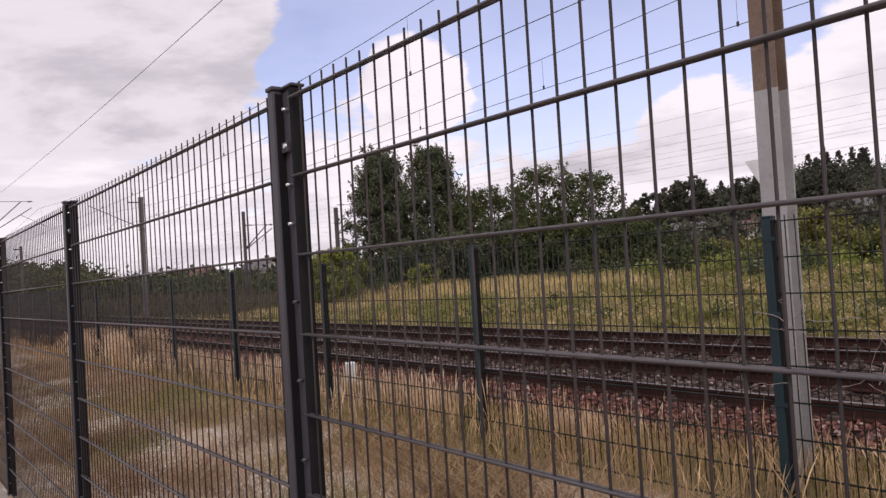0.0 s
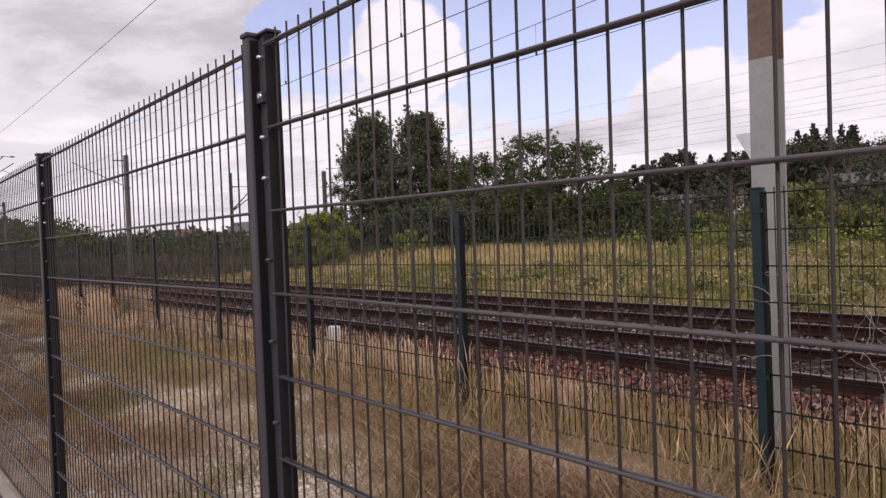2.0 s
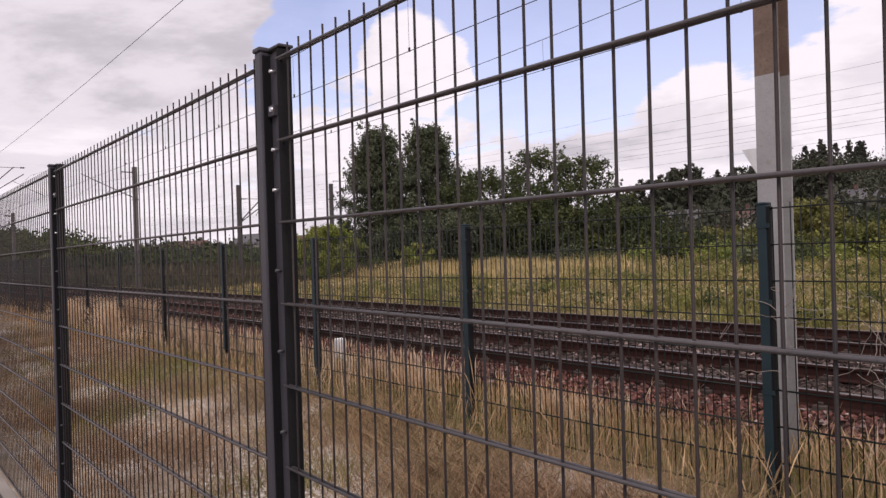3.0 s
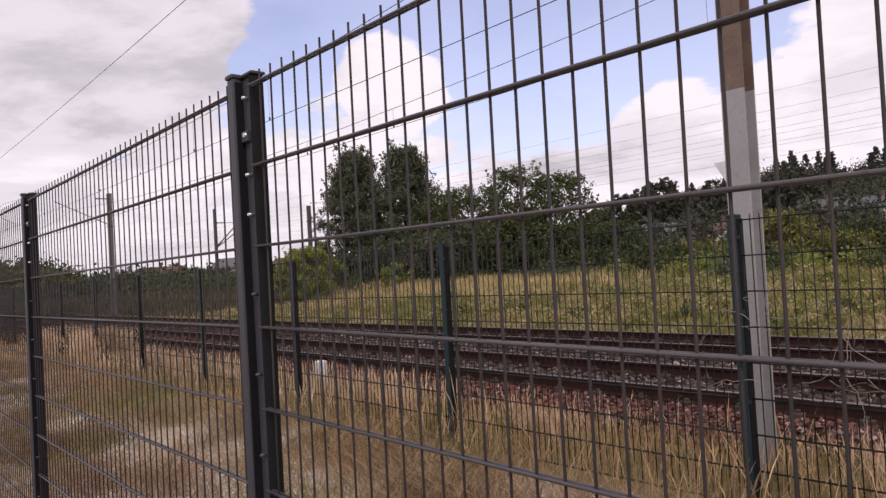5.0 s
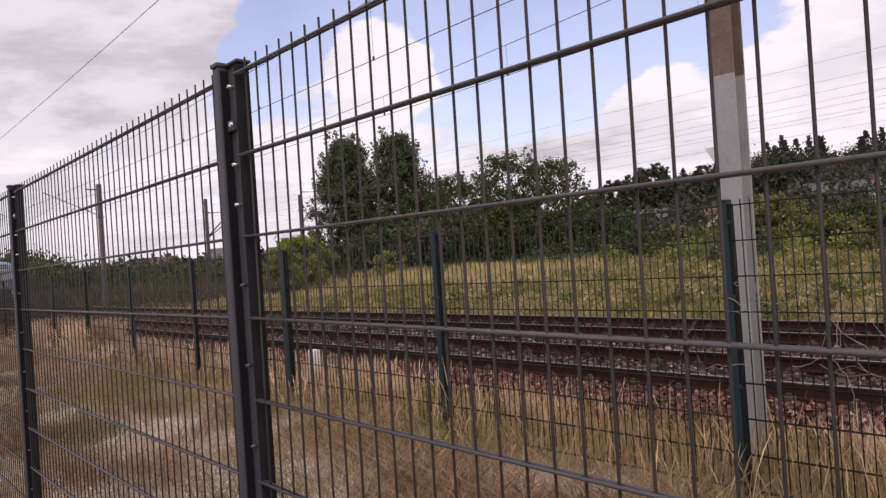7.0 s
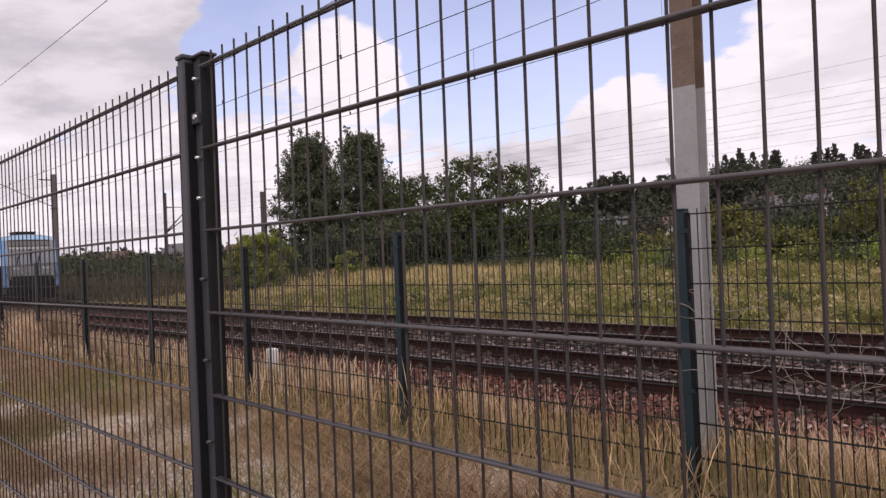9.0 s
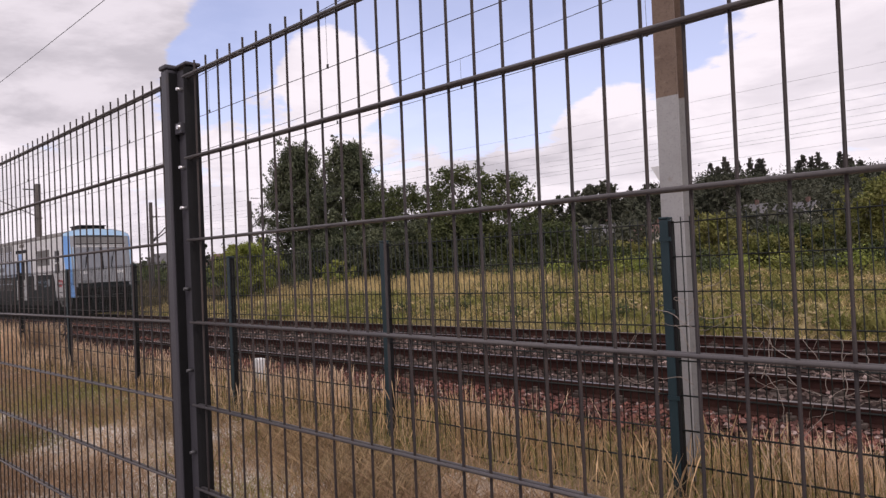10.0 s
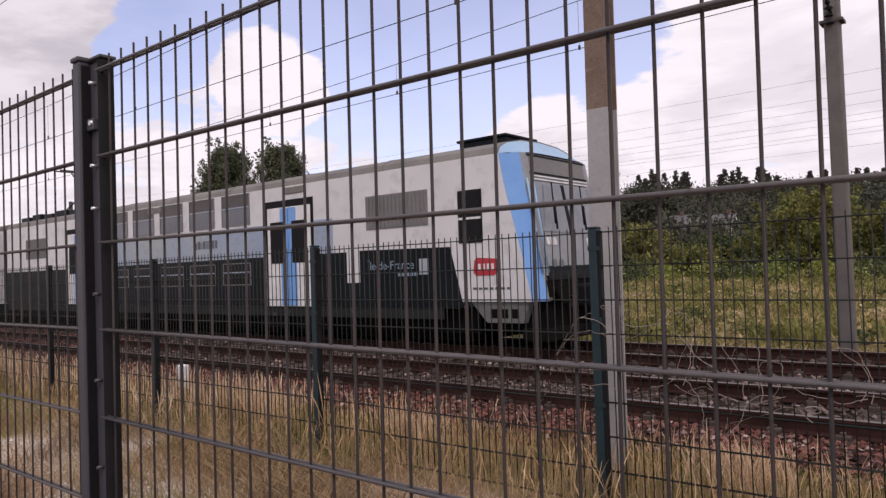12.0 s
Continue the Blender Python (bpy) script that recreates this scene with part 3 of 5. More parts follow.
def cantilever(mast, y_track, steep, thick=False):
    """Bracket from the mast (local y = 0) towards the track at local y_track: two struts and a stay, or one long strut."""
    s = 1 if y_track > 0 else -1
    if steep:
        k = 1.9 if thick else 1.0
        for name, a, b, r in (("strut", (0.12, 4.80), (2.16, 6.86), 0.028), ("strut", (0.12, 4.72), (2.62, 6.50), 0.024), ("stay", (0.10, 6.80), (2.70, 6.84), 0.014),
                              ("steady_arm", (2.1, 6.10), (abs(y_track), 5.36), 0.014)):
            bm = bmesh.new()
            tube(bm, (0, s * a[0], a[1]), (0, s * b[0], b[1]), r * k, sides=6)
            part(name, bm, M_MASTDARK, mast)
        spots = (((0.16, 4.86), (0.50, 5.20)), ((0.16, 4.76), (0.55, 5.03)), ((0.14, 6.80), (0.75, 6.81)), ((2.45, 6.83), (2.65, 6.84)))
    else:
        k = 1.9 if thick else 1.0
        for name, a, b, r in (("strut", (0.12, 5.65), (3.12, 7.03), 0.026), ("bracket", (0.10, 7.25), (0.80, 7.25), 0.035), ("steady_arm", (1.4, 6.20), (abs(y_track), 5.46), 0.014)):
            bm = bmesh.new()
            tube(bm, (0, s * a[0], a[1]), (0, s * b[0], b[1]), r * k, sides=6)
            part(name, bm, M_MASTDARK, mast)
        spots = (((0.16, 5.68), (0.75, 5.94)), ((0.55, 7.25), (0.80, 7.25)))
    for a, b in spots:
        bm = bmesh.new()
        insulator(bm, (0, s * a[0], a[1]), (0, s * b[0], b[1]), 0.045 * k)
        part("insulator", bm, M_RUBBER, mast)


def line_mast(x, y, height, w, mat, label, arm=None, split_z=None, lean=0.0):
    mast = thing("catenary_mast", label, "catenary mast", "catenary masts", pose(x, y, 0, 0, lean, 0))
    bm = bmesh.new()
    if split_z:
        h_beam(bm, w, w, 0.014, -0.3, split_z)
        part("painted_foot", bm, M_POLEWHITE, mast, "white-painted lower part with worn patches")
        bm = bmesh.new()
        h_beam(bm, w, w, 0.014, split_z, height)
        part("shaft", bm, M_POLERUST, mast, "brown weathered upper part")
    else:
        box(bm, -w / 2, w / 2, -w / 2, w / 2, -0.3, height, w * 0.12)
        part("shaft", bm, mat, mast)
        bm = bmesh.new()
        box(bm, -w / 2 - 0.06, w / 2 + 0.06, -w / 2 - 0.03, w / 2 + 0.03, 5.5, 5.55)
        part("clamp", bm, M_MASTDARK, mast)
    if arm:
        cantilever(mast, arm, arm > 0, -46 > x)
    return mast


line_mast(-0.526, 3.68, 8.0, 0.152, None, "steel catenary mast, white foot and brown weathered top, behind green fence", NEAR_TRACK - 3.66, 2.575, lean=0.5)
line_mast(-42.3, 3.66, 6.98, 0.24, M_MAST, "steel catenary mast with bracket arm over the track", NEAR_TRACK - 3.66)
line_mast(-86, 3.66, 6.98, 0.24, M_MAST, "distant steel catenary mast with bracket arm", NEAR_TRACK - 3.66)
m = line_mast(-0.68, 12.95, 7.6, 0.24, M_MAST, "grey concrete catenary mast beyond the far track", FAR_TRACK - 12.95)
bm = bmesh.new()
insulator(bm, (-0.02, -0.16, 5.42), (-0.02, -0.2, 5.8), 0.075, 3)
part("stay_insulator", bm, M_RUBBER, m)
line_mast(-45.6, 12.95, 7.6, 0.27, M_MAST, "grey catenary mast with arm and stay", FAR_TRACK - 12.95)
line_mast(-91, 12.95, 7.6, 0.30, M_MAST, "distant grey catenary mast", FAR_TRACK - 12.95)
for x, h in ((-57.6, 8.0), (-41.9, 6.6)):
    line_mast(x, 25, h, 0.24, M_MASTDARK, "dark mast with short side arms on the meadow edge", 1.6)


def cable(name, y, z0, sag, span, r, label, x0=-91.0, x1=90.0, shift=-0.45):
    """A cable along the line that sags between its masts."""
    pts = []
    n = int(round((x1 - x0) / 2.5))
    for k in range(n + 1):
        x = x0 + (x1 - x0) * k / n
        u = ((x - shift) / span) % 1.0
        pts.append((x, y, z0 - sag * 4 * u * (1 - u)))
    cu = bpy.data.curves.new(name, "CURVE")
    cu.dimensions, cu.bevel_depth, cu.bevel_resolution = "3D", r, 1
    sp = cu.splines.new("POLY")
    sp.points.add(len(pts) - 1)
    for p, q in zip(sp.points, pts):
        p.co = (*q, 1)
    cu.materials.append(M_CABLE)
    return tagged(new(name, cu), label, "cable", "overhead cables")


for yc, mz, cz in ((NEAR_TRACK, 6.85, 5.30), (FAR_TRACK, 6.55, 5.45)):
    cable("messenger_cable", yc, mz, 0.75, 45, 0.007, "thin dark messenger cable above the track")
    cable("contact_cable", yc, cz, 0.03, 45, 0.007, "thin dark contact cable above the track")
    for k in range(20):
        x = -62.9 + 4.5 * k
        u = ((x + 0.45) / 45) % 1.0
        bm = bmesh.new()
        tube(bm, (x, yc, cz - 0.12 * u * (1 - u)), (x, yc, mz - 3.0 * u * (1 - u)), 0.0035, sides=4)
        box(bm, x - 0.02, x + 0.02, yc - 0.012, yc + 0.012, cz - 0.03, cz + 0.05)
        tagged(part("dropper", bm, M_CABLE), "thin dropper cable between messenger and contact cable", "cable", "droppers of the overhead line")
cable("feeder_cable", 4.2, 6.78, 0.25, 45, 0.006, "single dark feeder cable beside the masts")
for z, yy in ((7.45, 25.0), (6.85, 25.3), (6.4, 24.8), (6.15, 25.2), (5.9, 25.0), (5.7, 25.4), (5.45, 24.7), (5.1, 25.0)):
    cable("far_cable", yy, z, 0.25, 60, 0.004, "thin far overhead cable against the sky", x0=-100, shift=-57 + z)

sign = thing("triangular_sign", "white triangular sign on a slim post beyond the tracks", "sign", at=pose(-5.25, 13.2, 0.0))
bm = bmesh.new()
v = [bm.verts.new(p) for p in ((-0.46, 0, 3.42), (0.46, 0, 3.42), (0, 0, 2.62))]
w = [bm.verts.new((p.co.x, 0.02, p.co.z)) for p in v]
bm.faces.new(v), bm.faces.new(w[::-1])
for k in range(3):
    bm.faces.new((v[k], v[(k + 1) % 3], w[(k + 1) % 3], w[k]))
part("plate", bm, M_WHITE, sign)
bm = bmesh.new()
tube(bm, (0, 0.05, -0.3), (0, 0.05, 3.3), 0.03)
part("post", bm, M_MAST, sign)


# ---------------------------------------------------------------- train
def shell_profile():
    half = [(1.4, 0.75), (1.4, 3.45), (1.34, 3.57), (1.12, 3.68), (0.65, 3.77), (0.0, 3.80)]
    return half


def side_boxes(parent, name, mat, x0, x1, z0, z1, proud, label="", bevel=0.0, both=True):
    for s in (-1, 1):
        bm = bmesh.new()
        y0, y1 = (-1.4 - proud, -1.38) if s < 0 else (1.38, 1.4 + proud)
        box(bm, x0, x1, y0, y1, z0, z1, bevel)
        part(name, bm, mat, parent, label)


def train_window(car, x0, x1, z0, z1, glass, bar=True, frame_mat=None):
    for s in (-1, 1):
        o = s * 1.4
        bm = bmesh.new()
        t = 0.022 if frame_mat else 0.045
        for a, b, c, d in ((x0 - t, x1 + t, z0 - t, z0), (x0 - t, x1 + t, z1, z1 + t), (x0 - t, x0, z0, z1), (x1, x1 + t, z0, z1)):
            box(bm, a, b, min(o, o + s * 0.022), max(o, o + s * 0.022), c, d)
        win = part("side_window", bm, frame_mat or M_RUBBER, car)
        bm = bmesh.new()
        box(bm, x0, x1, min(o, o + s * 0.01), max(o, o + s * 0.01), z0, z1)
        part("pane", bm, glass, win)
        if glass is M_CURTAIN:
            # paler sheet over the lower pane: a sky reflection given as colour
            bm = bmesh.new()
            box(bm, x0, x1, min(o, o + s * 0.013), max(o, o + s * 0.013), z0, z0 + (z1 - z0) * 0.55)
            part("lower_pane", bm, M_REFLECTION, win)
        if bar:
            bm = bmesh.new()
            zb = z0 + (z1 - z0) * 0.56
            box(bm, x0, x1, min(o, o + s * 0.018), max(o, o + s * 0.018), zb, zb + 0.028)
            part("glazing_bar", bm, M_TRAINBAND, win)


def train_door(car, x0, x1):
    xm = (x0 + x1) / 2
    side_boxes(car, "door_frame", M_RUBBER, x0, x1, 0.72, 3.14, 0.010)
    for a, b in ((x0 + 0.09, xm - 0.012), (xm + 0.012, x1 - 0.09)):
        inner = (b - 0.26, b) if b < xm else (a, a + 0.26)
        side_boxes(car, "door_leaf", M_WHITE, a, b, 0.76, 2.98, 0.03, bevel=0.008)
        side_boxes(car, "door_stripe", M_TRAINBLUE, inner[0], inner[1], 0.78, 2.96, 0.036)
        side_boxes(car, "door_window", M_RUBBER, a + 0.11, b - 0.11, 1.72, 2.66, 0.046, bevel=0.02)


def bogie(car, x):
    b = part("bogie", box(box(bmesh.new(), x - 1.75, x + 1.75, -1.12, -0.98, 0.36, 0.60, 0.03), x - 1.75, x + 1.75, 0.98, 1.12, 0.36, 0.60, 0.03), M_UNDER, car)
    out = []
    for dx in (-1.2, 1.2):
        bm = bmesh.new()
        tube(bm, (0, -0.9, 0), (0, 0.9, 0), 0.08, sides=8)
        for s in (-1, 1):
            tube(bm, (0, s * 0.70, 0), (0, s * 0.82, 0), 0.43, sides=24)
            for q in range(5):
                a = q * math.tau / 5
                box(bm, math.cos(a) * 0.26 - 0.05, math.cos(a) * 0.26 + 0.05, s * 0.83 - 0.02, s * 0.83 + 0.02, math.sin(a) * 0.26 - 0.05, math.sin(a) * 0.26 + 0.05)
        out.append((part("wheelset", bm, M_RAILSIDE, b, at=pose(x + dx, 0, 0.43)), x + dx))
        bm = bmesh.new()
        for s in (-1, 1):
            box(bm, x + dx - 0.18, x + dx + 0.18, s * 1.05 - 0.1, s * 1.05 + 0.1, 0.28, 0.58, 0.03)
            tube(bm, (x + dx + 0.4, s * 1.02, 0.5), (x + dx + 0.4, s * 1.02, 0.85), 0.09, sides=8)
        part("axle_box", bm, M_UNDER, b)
    return out


def bars(parent, name, mat, x, z, widths, h, proud, gap=0.03):
    """Lettering too far off to read, as plain bars on both sides."""
    for s in (-1, 1):
        bm = bmesh.new()
        at = x
        for w in widths:
            y0, y1 = (-1.4 - proud, -1.4) if s < 0 else (1.4, 1.4 + proud)
            box(bm, at, at + w, y0, y1, z, z + h * (1.0 if w > 0.05 else 0.8))
            at += w + gap
        part(name, bm, mat, parent)


def train_car(train, x0, x1, cab):
    """One double-deck car from x1 (rear) to x0 (front), in the train's space."""
    car = part("car", bmesh.new(), M_TRAINWHITE, train)
    half = shell_profile()
    front = x0 - (1.0 if cab else 0.0)
    bm = bmesh.new()
    extrude_profile(bm, [(-1.4, 0.75), (1.4, 0.75), (1.4, 3.45), (-1.4, 3.45)], x1, front)
    part("body_shell", bm, M_TRAINWHITE, car)
    bm = bmesh.new()
    roof = [(-y, z + 0.002) for y, z in half[1:]] + [(y, z + 0.002) for y, z in half[1:-1][::-1]]
    extrude_profile(bm, roof, x1, x0 - (0.06 if cab else 0.0))
    part("roof", bm, M_TRAINROOF, car)
    for k in range(int((front - x1) / 2.6)):
        bm = bmesh.new()
        xr = front - 1.9 - k * 2.6
        pts = half[1:] + [(-y, z) for y, z in half[1:-1][::-1]]
        extrude_profile(bm, [(y * 1.003, z + 0.012) for y, z in pts] , xr, xr + 0.05, closed=True)
        part("roof_seam", bm, M_TRAINROOF, car)
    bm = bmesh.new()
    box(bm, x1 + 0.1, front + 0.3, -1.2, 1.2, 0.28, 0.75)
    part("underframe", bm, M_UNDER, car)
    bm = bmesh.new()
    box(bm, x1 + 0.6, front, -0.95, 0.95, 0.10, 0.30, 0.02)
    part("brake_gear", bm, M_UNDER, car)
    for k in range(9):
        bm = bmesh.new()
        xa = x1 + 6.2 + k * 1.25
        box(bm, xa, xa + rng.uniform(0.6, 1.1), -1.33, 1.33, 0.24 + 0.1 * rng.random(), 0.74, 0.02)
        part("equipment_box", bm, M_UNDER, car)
    side_boxes(car, "sill_strip", M_SKIRT, x1, front - 0.4, 0.54, 0.748, -0.01)
    # lower dark livery, between the doors and at both ends
    d1, d2 = (x0 - 6.60, x0 - 4.94), (x1 + 4.94, x1 + 6.60)
    for a, b in ((d1[1] + 1.39, x0 - 1.2), (d2[1] + 0.02, d1[0] - 0.02), (x1, d2[0] - 0.02)):
        if cab and b == x0 - 1.2:
            for s in (-1, 1):
                bm = bmesh.new()
                ring = [(a, 0.752), (x0 - 0.92, 0.752), (x0 - 1.2, 1.87), (a, 1.90)]
                va = [bm.verts.new((x, s * 1.39, z)) for x, z in ring]
                vb = [bm.verts.new((x, s * 1.408, z)) for x, z in ring]
                bm.faces.new(va), bm.faces.new(vb[::-1])
                for k in range(4):
                    bm.faces.new((va[k], va[(k + 1) % 4], vb[(k + 1) % 4], vb[k]))
                part("lower_panel", bm, M_TRAINDARK, car)
        else:
            side_boxes(car, "lower_panel", M_TRAINDARK, a, b, 0.752, 1.885, 0.008)
    side_boxes(car, "lower_panel", M_TRAINDARK, d1[1] + 0.02, d1[1] + 1.0, 0.752, 1.885, 0.008)
    side_boxes(car, "lower_panel", M_TRAINDARK, d1[1] + 1.0, d1[1] + 1.39, 0.752, 1.25, 0.0075)
    side_boxes(car, "middle_band", M_TRAINBAND, d2[1] + 0.02, d1[0] - 0.02, 1.885, 2.62, 0.006)
    side_boxes(car, "middle_band", M_TRAINBAND, d1[1] + 0.02, d1[1] + 0.60, 1.885, 2.62, 0.006)
    x = d1[0] - 0.62
    while x - 1.08 > d2[1] + 0.3:
        train_window(car, x - 1.08, x, 2.70, 3.41, M_CURTAIN, frame_mat=M_TRAINGREY)
        train_window(car, x - 1.08, x, 1.27, 1.76, M_GLASS, frame_mat=M_TRAINGREY)
        x -= 1.445
    train_door(car, *d1)
    train_door(car, *d2)
    for a, b in ((x0 - 3.34, x0 - 1.70), (x1 + 1.70, x1 + 3.34)):
        side_boxes(car, "vent_grille", M_TRAINGREY, a, b, 2.30, 2.98, 0.008, "grey louvred ventilation grille")
        for k in range(15):
            side_boxes(car, "louvre", M_TRAINGREY, a + 0.06 + k * 0.104, a + 0.10 + k * 0.104, 2.33, 2.95, 0.026)
    bars(car, "lettering", M_DARKLETTER, x0 - 9.6, 2.18, (0.07, 0.05, 0.13, 0.04, 0.13, 0.06, 0.13, 0.10, 0.1), 0.20, 0.009)
    if cab:
        for sd in (-1, 1):
            cu = bpy.data.curves.new("lettering", "FONT")
            cu.body, cu.size, cu.extrude = "\u00cele-de-France", 0.235, 0.002
            cu.materials.append(M_LETTER)
            tx = new("lettering", cu)
            tx.parent = car
            tx.matrix_basis = pose(x0 - 3.32 if sd < 0 else x0 - 2.05, sd * 1.412, 1.50, 90, 0, 0 if sd < 0 else 180)
        bars(car, "lettering", M_LETTER, x0 - 2.5, 1.36, (0.08, 0.07, 0.08, 0.07, 0.08), 0.07, 0.0125)
        side_boxes(car, "emblem", M_TRAINBAND, x0 - 1.95, x0 - 1.72, 1.38, 1.68, 0.0125)
    for xv in (x0 - 5.6, x0 - 11.5):
        bm = bmesh.new()
        box(bm, xv - 0.35, xv + 0.35, -1.42, 1.42, 3.26, 3.42, 0.02)
        part("side_vent", bm, M_TRAINROOF, car)
    wheels = bogie(car, x0 - 4.2) + bogie(car, x1 + 4.2)
    if not cab:
        bm = bmesh.new()
        box(bm, x0, x0 + 0.7, -1.2, 1.2, 0.8, 3.5)
        part("gangway", bm, M_RUBBER, car)
    return car, wheels


def cab_front(car):
    """The sloped driver's cab at x = 0."""
    zs = (0.87, 0.98, 1.75, 2.92, 3.45)
    xs_side = (0.52, 0.50, 0.33, 0.03, -0.06)
    xs_front = (0.72, 0.70, 0.58, 0.36, 0.27)
    for s in (-1, 1):
        bm = bmesh.new()
        a = [bm.verts.new((-1.0, s * 1.4, z)) for z in zs]
        b = [bm.verts.new((x, s * 1.4, z)) for x, z in zip(xs_side, zs)]
        for k in range(4):
            bm.faces.new((a[k], b[k], b[k + 1], a[k + 1]))
        part("cab_side", bm, M_TRAINWHITE, car)
        bm = bmesh.new()
        b = [bm.verts.new((x, s * 1.402, z)) for x, z in zip(xs_side, zs)]
        m1 = [bm.verts.new((x * 0.15 + f * 0.85 + 0.02, s * 1.20, z)) for x, f, z in zip(xs_side, xs_front, zs)]
        for k in range(4):
            bm.faces.new((b[k], m1[k], m1[k + 1], b[k + 1]))
        part("corner_pillar", bm, M_TRAINBLUE, car, "light blue painted corner pillar")
        bm = bmesh.new()
        m1 = [bm.verts.new((x * 0.15 + f * 0.85 + 0.02, s * 1.20, z)) for x, f, z in zip(xs_side, xs_front, zs)]
        c = [bm.verts.new((x, s * 1.06, z)) for x, z in zip(xs_front, zs)]
        for k in range(4):
            bm.faces.new((m1[k], c[k], c[k + 1], m1[k + 1]))
        part("face_edge", bm, M_CABGREY, car)
        for q in (0.0, 0.07):
            bm = bmesh.new()
            tube(bm, (0.72 - q, s * (1.16 + q), 1.35), (0.47 - q, s * (1.16 + q), 2.98), 0.018, sides=6)
            part("handrail", bm, M_PALEBLUE, car)
        bm = bmesh.new()
        box(bm, -0.98, -0.45, min(s * 1.395, s * 1.42), max(s * 1.395, s * 1.42), 1.92, 2.87, 0.01)
        w = part("cab_window", bm, M_RUBBER, car)
        bm = bmesh.new()
        box(bm, -0.94, -0.49, min(s * 1.40, s * 1.426), max(s * 1.40, s * 1.426), 1.97, 2.82)
        part("pane", bm, M_GLASS, w)
        bm = bmesh.new()
        box(bm, -0.96, -0.47, min(s * 1.40, s * 1.432), max(s * 1.40, s * 1.432), 2.34, 2.38)
        part("glazing_bar", bm, M_WHITE, w)
        bm = bmesh.new()
        ring = [(-0.62, 1.33), (-0.24, 1.33), (-0.17, 1.38), (-0.12, 1.56), (-0.16, 1.62), (-0.58, 1.65), (-0.65, 1.60), (-0.68, 1.39)]
        va = [bm.verts.new((x, s * 1.395, z)) for x, z in ring]
        vb = [bm.verts.new((x, s * 1.409, z)) for x, z in ring]
        bm.faces.new(va), bm.faces.new(vb[::-1])
        for k in range(8):
            bm.faces.new((va[k], va[(k + 1) % 8], vb[(k + 1) % 8], vb[k]))
        lg = part("red_badge", bm, M_RED, car)
        bm = bmesh.new()
        for k in range(4):
            box(bm, -0.57 + k * 0.095, -0.515 + k * 0.095, min(s * 1.40, s * 1.412), max(s * 1.40, s * 1.412), 1.42, 1.54)
        part("badge_mark", bm, M_WHITE, lg)
        bm = bmesh.new()
        for k in range(7):
            box(bm, -0.70 + k * 0.12, -0.62 + k * 0.12, min(s * 1.40, s * 1.406), max(s * 1.40, s * 1.406), 1.08, 1.12)
        part("lettering", bm, M_DARKLETTER, car)
        bm = bmesh.new()
        ring = [(-0.80, 0.88), (-0.45, 0.50), (0.30, 0.50), (0.45, 0.88)]
        va = [bm.verts.new((x, s * 1.36, z)) for x, z in ring]
        vb = [bm.verts.new((x, s * 1.2, z)) for x, z in ring]
        bm.faces.new(va), bm.faces.new(vb[::-1])
        for k in range(4):
            bm.faces.new((va[k], va[(k + 1) % 4], vb[(k + 1) % 4], vb[k]))
        sk = part("skirt", bm, M_CABSKIRT, car, "grey steel skirt under the cab")
        # recesses are flat plates; their inner shade is the near-black colour
        for k in range(3):
            bm = bmesh.new()
            box(bm, -0.36 + k * 0.22, -0.22 + k * 0.22, min(s * 1.35, s * 1.364), max(s * 1.35, s * 1.364), 0.58, 0.74)
            part("recess", bm, M_UNDER, sk)

    def face_strip(name, mat, y0, y1, z0, z1, proud, parent=car, label=""):
        bm = bmesh.new()
        fx = lambda z: float(np.interp(z, zs, xs_front)) + proud
        v = [bm.verts.new((fx(z) - d, y, z)) for d in (0.0, 0.05 + proud) for y, z in ((y0, z0), (y1, z0), (y1, z1), (y0, z1))]
        bm.faces.new(v[:4]), bm.faces.new(v[4:][::-1])
        for k in range(4):
            bm.faces.new((v[k], v[(k + 1) % 4], v[4 + (k + 1) % 4], v[4 + k]))
        return part(name, bm, mat, parent, label)

    for z0, z1 in ((0.92, 1.75), (1.75, 2.92), (2.92, 3.45)):
        face_strip("front_panel", M_CABGREY, -1.07, 1.07, z0, z1, 0.0)
    face_strip("destination_box", M_TRAINGREY, -0.98, 0.98, 3.12, 3.40, 0.012)
    for z in (3.085, 3.405):
        face_strip("dark_seal", M_RUBBER, -1.03, 1.03, z, z + 0.035, 0.015)
    for z in (2.98, 3.04):
        face_strip("trim_strip", M_WHITE, -1.02, 1.02, z, z + 0.025, 0.02)
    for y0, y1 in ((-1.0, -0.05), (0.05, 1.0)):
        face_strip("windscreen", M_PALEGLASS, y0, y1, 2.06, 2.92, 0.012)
        bm = bmesh.new()
        ym = (y0 + y1) / 2
        tube(bm, (0.46, ym, 2.95), (0.62, ym - 0.18, 2.2), 0.014, sides=5)
        tube(bm, (0.60, ym - 0.15, 2.55), (0.68, ym - 0.22, 2.10), 0.02, sides=5)
        part("wiper", bm, M_RUBBER, car)
    face_strip("centre_post", M_RUBBER, -0.05, 0.05, 2.0, 2.94, 0.02)
    for a in (-0.92, 0.55):
        for k in range(3):
            face_strip("number_bar", M_WHITE, a + k * 0.12, a + k * 0.12 + 0.08, 1.83, 1.96, 0.016)
    for s in (-1, 1):
        for k in range(2):
            bm = bmesh.new()
            yl = s * (0.80 - k * 0.24)
            tube(bm, (0.54, yl, 1.50), (0.635, yl, 1.50), 0.08, sides=16)
            lamp = part("headlight", bm, M_TRAINGREY, car)
            bm = bmesh.new()
            tube(bm, (0.634, yl, 1.50), (0.642, yl, 1.50), 0.06, sides=16)
